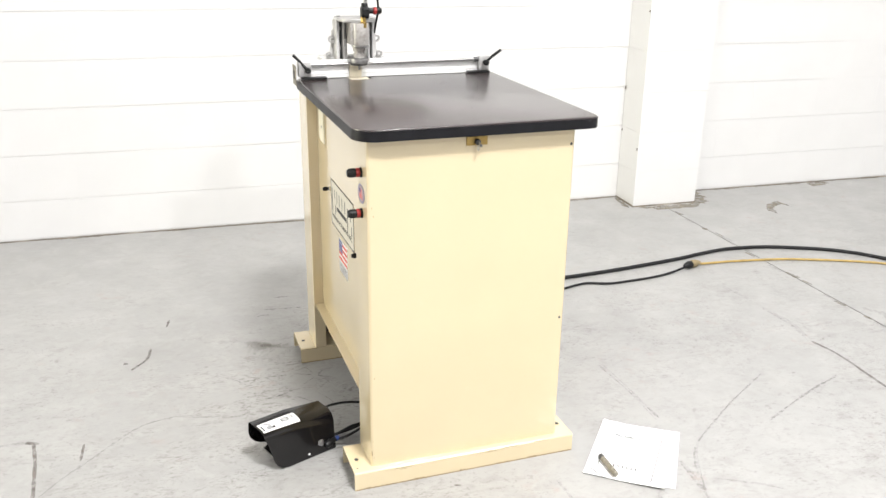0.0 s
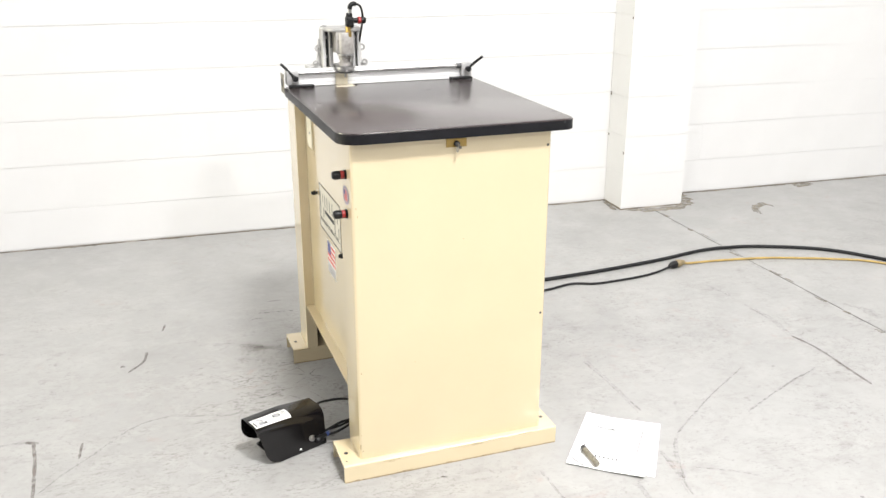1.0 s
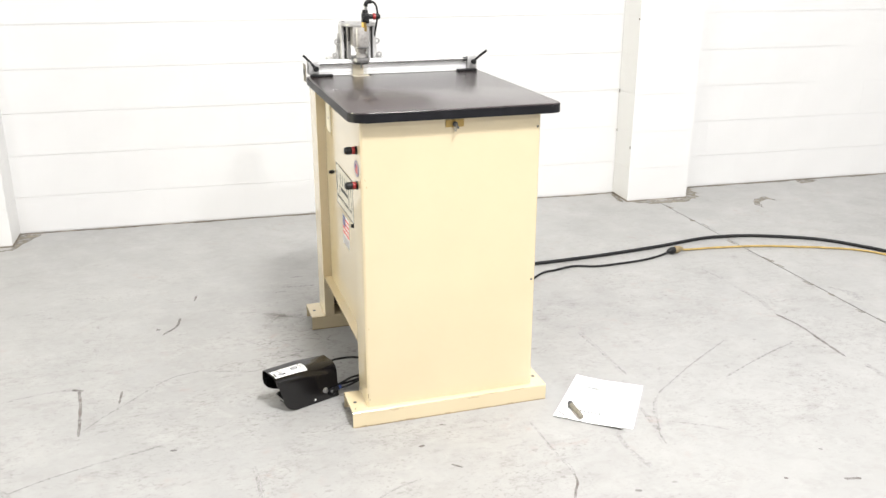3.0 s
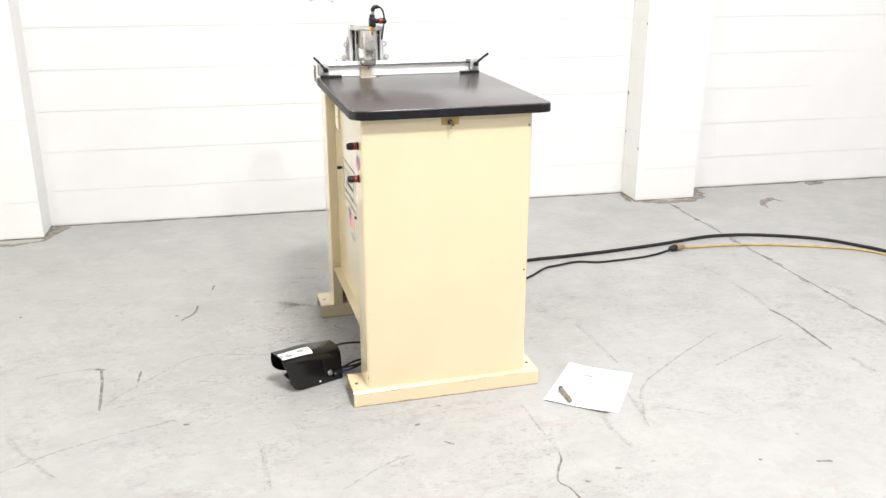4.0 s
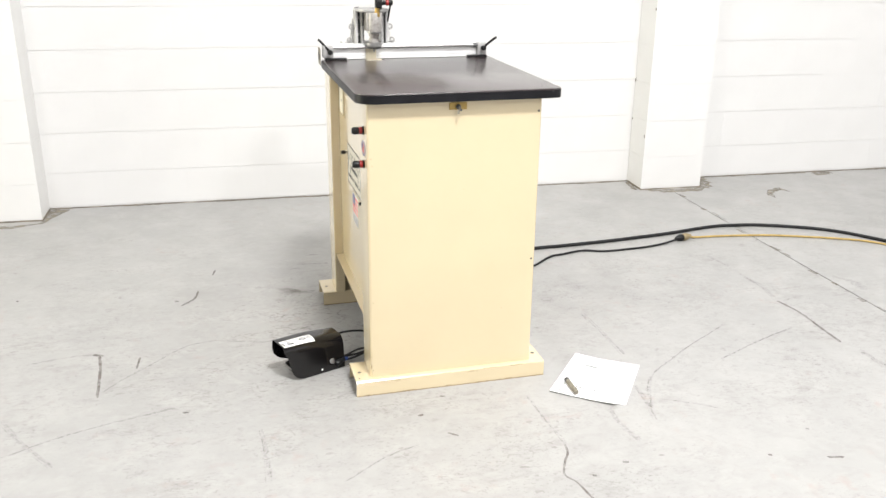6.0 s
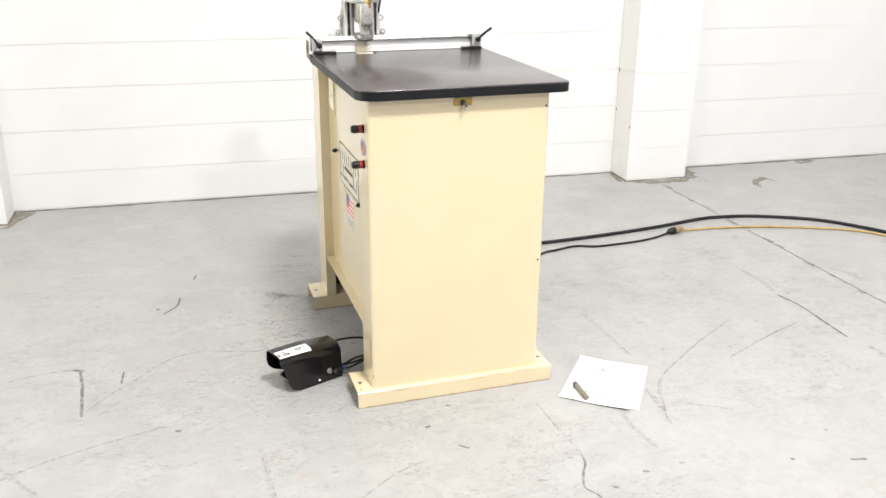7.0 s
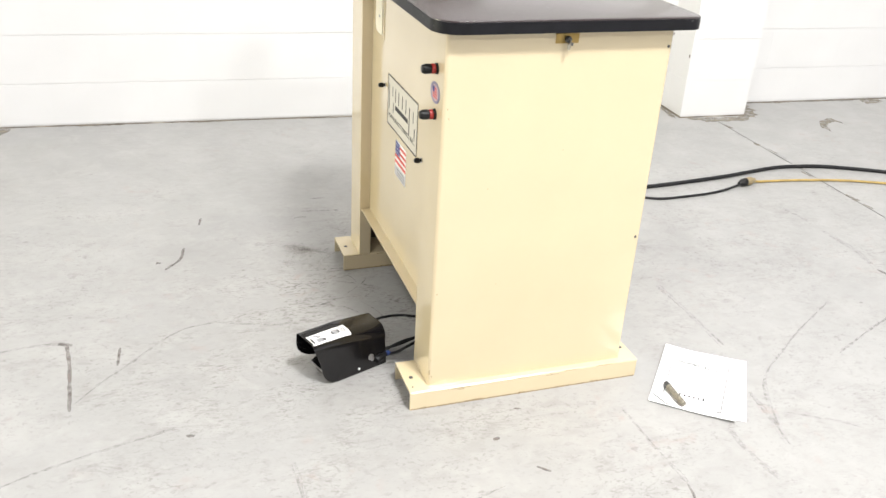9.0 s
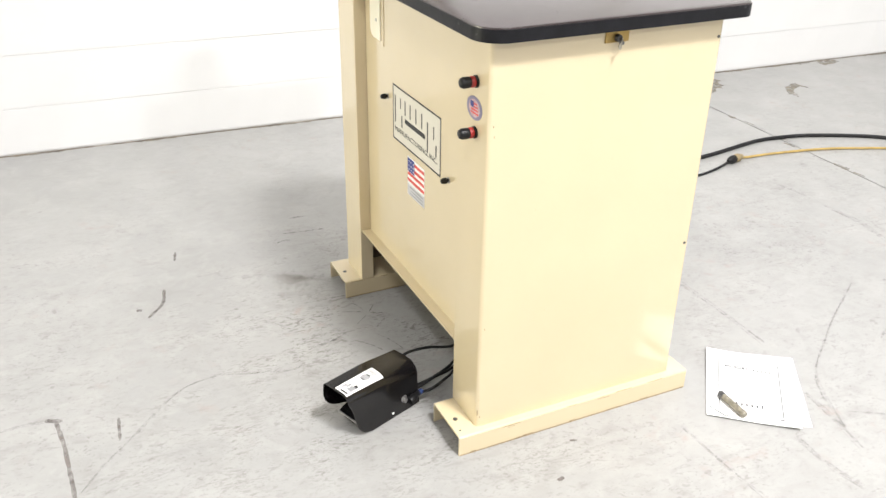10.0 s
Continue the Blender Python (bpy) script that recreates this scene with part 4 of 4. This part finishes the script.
def ribbon(points, w, mat, name="scuff", ragged=0.18, z=0.0007):
    pts = smooth_line([(x, y, 0) for x, y in points], 8)
    bm = bmesh.new()
    n = len(pts)
    prev = None
    for k, q in enumerate(pts):
        d = (pts[min(k + 1, n - 1)] - pts[max(k - 1, 0)]).normalized()
        s = Vector((-d.y, d.x, 0))
        f = w * (0.5 + rs.uniform(-ragged, ragged) * 0.5) * (0.45 if k in (0, n - 1) else 1)
        j = rs.uniform(-0.06, 0.06) * w
        a, b = bm.verts.new(q + s * (f + j) + Vector((0, 0, z))), bm.verts.new(q - s * (f - j) + Vector((0, 0, z)))
        if prev:
            bm.faces.new((prev[0], a, b, prev[1]))
        prev = (a, b)
    bmesh.ops.recalc_face_normals(bm, faces=bm.faces)
    ob = part(name, bm, mat, floor)
    ob.matrix_parent_inverse = UNROOM
    return ob


def patch(points, mat, name="bare_patch", z=0.0006, jag=0.012):
    """A ragged flat patch round the given corners."""
    out = []
    m = len(points)
    for k in range(m):
        (x0, y0), (x1, y1) = points[k], points[(k + 1) % m]
        for s in range(6):
            f = s / 6
            out.append((x0 + (x1 - x0) * f + rs.uniform(-jag, jag), y0 + (y1 - y0) * f + rs.uniform(-jag, jag)))
    bm = bmesh.new()
    bm.faces.new([bm.verts.new((x, y, z)) for x, y in out])
    bmesh.ops.recalc_face_normals(bm, faces=bm.faces)
    ob = part(name, bm, mat, floor)
    ob.matrix_parent_inverse = UNROOM
    return ob


for pts, w in ((((-0.779, 0.476), (-0.768, 0.382), (-0.763, 0.265), (-0.760, 0.186)), 0.009), (((-0.800, 0.487), (-0.764, 0.471)), 0.012), (((-0.649, 0.433), (-0.656, 0.350)), 0.007),
               (((-0.458, 0.970), (-0.473, 0.897), (-0.521, 0.835)), 0.009), (((-0.388, 1.185), (-0.400, 1.130)), 0.007), (((-0.545, 0.885), (-0.530, 0.882)), 0.012),
               (((0.514, -0.400), (0.505, -0.440), (0.482, -0.477), (0.458, -0.533), (0.476, -0.575), (0.485, -0.638), (0.50, -0.70)), 0.006),
               (((1.713, 0.346), (1.728, 0.235), (1.716, 0.073), (1.708, -0.032)), 0.010), (((1.187, -0.633), (1.232, -0.644)), 0.010),
               (((0.246, -0.055), (0.262, -0.060)), 0.006), (((0.155, -0.153), (0.172, -0.148)), 0.009), (((0.632, -0.516), (0.648, -0.522)), 0.009), (((0.527, -0.555), (0.538, -0.559)), 0.009), (((-0.511, 0.033), (-0.493, 0.029)), 0.010), (((1.222, -0.492), (1.231, -0.496)), 0.008), (((1.036, -0.583), (1.046, -0.587)), 0.008), (((-1.123, 1.027), (-1.113, 1.026)), 0.010),
               (((0.215, -0.262), (0.240, -0.285)), 0.007)):
    ribbon(pts, w, SCUFF)
for pts, w in ((((-0.753, 0.21), (-0.69, 0.291), (-0.632, 0.348), (-0.509, 0.474), (-0.40, 0.505)), 0.011), (((-0.40, 0.505), (-0.255, 0.455), (-0.206, 0.457)), 0.012), (((-0.988, 0.463), (-0.891, 0.485), (-0.783, 0.486)), 0.012), (((-1.155, 0.598), (-1.10, 0.585)), 0.010),
               (((-1.15, -0.17), (-1.017, -0.111), (-0.847, -0.023), (-0.687, 0.028), (-0.536, 0.065)), 0.012), (((-0.298, -0.115), (-0.290, -0.22), (-0.294, -0.379)), 0.014), (((-1.017, 0.11), (-0.929, -0.041), (-0.841, -0.173)), 0.014),
               (((0.842, -0.279), (0.90, -0.154), (0.956, -0.08), (1.063, -0.001), (1.189, 0.082), (1.388, 0.202)), 0.012), (((1.736, 0.637), (1.742, 0.491), (1.715, 0.36)), 0.016), (((1.733, -0.097), (1.732, -0.221)), 0.022),
               (((0.861, -0.144), (0.846, -0.223), (0.824, -0.339)), 0.014), (((0.721, -0.249), (0.713, -0.353), (0.724, -0.436)), 0.014), (((0.90, -0.237), (1.001, -0.296), (1.043, -0.329)), 0.008), (((0.922, 0.417), (0.922, 0.238), (0.922, 0.062)), 0.014), (((1.33, -0.094), (1.411, -0.155)), 0.008), (((1.227, -0.042), (1.458, 0.06), (1.612, 0.114)), 0.016),
               (((-0.245, 0.70), (-0.215, 0.665), (-0.19, 0.63)), 0.008), (((-0.13, 0.66), (-0.09, 0.61), (-0.07, 0.57)), 0.008), (((1.72, 0.86), (1.74, 0.72)), 0.012), (((0.505, -0.115), (0.508, -0.281), (0.514, -0.364), (0.514, -0.400)), 0.010), (((0.12, -0.30), (0.02, -0.34), (-0.10, -0.42)), 0.010)):
    for width, off in ((0.50, 0.0), (0.30, 0.4), (0.22, -0.4)):
        ribbon([(x + rs.uniform(-0.3, 0.3) * w + off * w, y + rs.uniform(-0.3, 0.3) * w + off * w * 0.5) for x, y in pts], w * width, FAINT, ragged=0.8)
for pts in (((-0.005, 0.70), (0.02, 0.64)), ((-0.035, 0.655), (0.075, 0.60)), ((-0.02, 0.58), (0.06, 0.66)), ((-0.12, 0.74), (0.0, 0.735)), ((-0.16, 0.66), (-0.07, 0.655)), ((0.01, 0.52), (0.05, 0.42)), ((-0.06, 0.52), (0.0, 0.44))):
    ribbon((pts[0], ((pts[0][0] + pts[1][0]) / 2 + 0.006, (pts[0][1] + pts[1][1]) / 2), pts[1]), 0.0028, FINE, "scratch", 0.9)
# soft brown patches, mostly by the far foot
for k, (pts, w) in enumerate(((((-0.24, 0.955), (-0.17, 0.928), (-0.115, 0.903), (-0.05, 0.86)), 0.016), (((-0.20, 0.93), (-0.115, 0.893), (-0.01, 0.825)), 0.034), (((-0.15, 0.90), (-0.08, 0.865), (-0.02, 0.815)), 0.055),
                              (((-0.17, 0.82), (-0.10, 0.79), (-0.04, 0.75)), 0.030), (((-0.343, 0.443), (-0.31, 0.440), (-0.278, 0.436)), 0.010), (((-0.36, 1.01), (-0.32, 1.006), (-0.29, 1.0)), 0.012))):
    ribbon(pts, w * 1.5, SOFTBROWN, "brown_patch", 0.7, 0.0005 + 0.00012 * k)
for pts in (((-0.052, 1.176), (0.011, 1.167), (0.079, 1.160)), ((-0.085, 1.122), (-0.06, 1.128), (-0.043, 1.126)), ((-0.003, 1.275), (0.02, 1.276), (0.052, 1.273)), ((-0.155, 0.525), (-0.11, 0.53), (-0.06, 0.555))):
    ribbon(pts, 0.006, FINE, "scratch", 0.9)
# worn edges along the control joint
for k in range(26):
    y = -0.9 + k * 0.105 + rs.uniform(-0.04, 0.04)
    side = rs.choice((-1, 1))
    q = Vector((2.062 + 0.02 * (y - 0.6) + side * rs.uniform(0.005, 0.014), y, 0))
    l = rs.uniform(0.02, 0.09)
    ribbon(((q.x + 0.002, q.y - l / 2), (q.x, q.y), (q.x - 0.002, q.y + l / 2)), rs.uniform(0.006, 0.020), BARE if k % 3 else FAINT, "joint_chip", 0.8)
# bare concrete at the pilasters and along the wall
patch([(-1.172, 2.225), (-1.06, 2.225), (-1.165, 1.995), (-1.30, 1.955), (-1.53, 1.93), (-1.53, 1.99), (-1.185, 2.0)], BARE, jag=0.008)
patch([(1.90, 1.885), (1.93, 2.06), (1.915, 2.07), (1.885, 1.93)], BARE, jag=0.006)
patch([(1.95, 1.882), (2.10, 1.872), (2.285, 1.862), (2.30, 2.05), (2.40, 2.045), (2.39, 1.95), (2.34, 1.86), (2.23, 1.80), (2.05, 1.80)], BARE, jag=0.016)
patch([(2.56, 1.65), (2.615, 1.73), (2.715, 1.768), (2.725, 1.66), (2.70, 1.712), (2.655, 1.697), (2.61, 1.668), (2.572, 1.585)], BARE, jag=0.006)
patch([(3.10, 1.99), (3.13, 2.02), (3.21, 2.012), (3.24, 1.975), (3.16, 1.945), (3.11, 1.945)], BARE, jag=0.010)
for x, w, l in ((2.52, 0.012, 0.16), (2.74, 0.008, 0.22), (2.93, 0.016, 0.14), (3.42, 0.012, 0.26), (-0.82, 0.010, 0.20), (-0.36, 0.008, 0.16), (0.12, 0.008, 0.24), (1.62, 0.012, 0.22)):
    y = 2.18 - 0.05 * x - w / 2 - 0.004
    ribbon(((x, y), (x + l / 2, y - 0.025 * l - 0.004), (x + l, y - 0.05 * l)), w, BARE, "wall_edge_wear", 0.9)
ribbon(((2.10, 0.52), (2.14, 0.44), (2.13, 0.36)), 0.03, FAINT, "joint_chip", 0.9)
# faint pale blue patch on the wall, around the blade's lower edge
paint = part("blue_patch", prism([(0.19 * math.cos(2 * math.pi * k / 24) * (1 + 0.2 * math.sin(3 * k)), 0.20 * math.sin(2 * math.pi * k / 24) * (1 + 0.1 * math.cos(4 * k))) for k in range(24)], 0, 0.0006, m=UPRIGHT), PALEBLUE, wall_north, "faint pale blue patch on the wall", m=pose(0.25, -0.0019, 1.29))
for x, y, z, w, h in ((1.932, -0.012, 0.58, 0.007, 0.020), (1.932, -0.012, 0.365, 0.006, 0.013), (1.932, -0.186, 0.97, 0.008, 0.012), (1.932, -0.184, 0.30, 0.006, 0.016)):
    part("chip", prism([(w * (0.5 + 0.25 * math.sin(2.6 * k)) * math.cos(2 * math.pi * k / 9), h * 0.5 * math.sin(2 * math.pi * k / 9)) for k in range(9)], 0, 0.003, m=Matrix(((0, 0, -1, 0), (1, 0, 0, 0), (0, 1, 0, 0), (0, 0, 0, 1)))), BARECHIP, PILASTERS[1][0], m=pose(x + 0.0018, y, z))
for ob, a, z in PILASTERS:
    part("dirt_line", box(a - 0.0022, -PD, 0, a - 0.0002, -0.006, 0.009), DIRT, ob)
    part("dirt_line", box(a - 0.0022, -PD - 0.0025, 0, z + 0.0022, -PD - 0.0006, 0.006), DIRT, ob)
    part("dirt_line", box(z + 0.0002, -PD, 0, z + 0.0022, -0.006, 0.009), DIRT, ob)
tagged(part("trim", box(-5.5, -0.0055, 0, 6.5, -0.0035, 0.0045), DIRT, m=ROOM), "thin dirty joint between wall and floor", "trim", kind="structure")

# ---- blocks of the wall and the pilasters ----
COURSE, FIRST, BLK = 0.2, -0.017, 0.4


def block_mesh(w, d, h):
    b = box(0, 0, 0, w, d, h)
    me = bpy.data.meshes.new("block")
    b.to_mesh(me)
    b.free()
    me.materials.append(WALL)
    return me


MESHES = {}
blocks = random.Random(11)


def block(parent, x0, y0, z0, x1, y1, z1):
    d, e = blocks.choice((0, 0.0003, 0.0006)), blocks.choice((-0.0012, -0.0006, 0, 0.0008))
    y0, z1 = y0 - d, z1 + e
    key = (round(x1 - x0, 4), round(y1 - y0, 4), round(z1 - z0, 4))
    if key not in MESHES:
        MESHES[key] = block_mesh(*key)
    ob = new("block", MESHES[key])
    ob.parent = parent
    ob.matrix_basis = pose(x0, y0, z0)


for row in range(7):
    z0, z1 = max(0.008, FIRST + COURSE * row + 0.0016), FIRST + COURSE * (row + 1) - 0.0016
    x = -2.9 + (0.2 if row % 2 else 0.0)
    filled = 0.0012 if row in (3, 5) else 0.0
    while x < 4.7:
        block(wall_north, x, -0.0012, z0, x + BLK, 0.0055, z1 + (0.0022 if x > 2.2 and blocks.random() < 0.6 else filled if blocks.random() < 0.3 else 0.0))
        x += BLK
    for ob, a, z in PILASTERS:
        block(ob, a, -PD, z0, z, -0.004, z1)
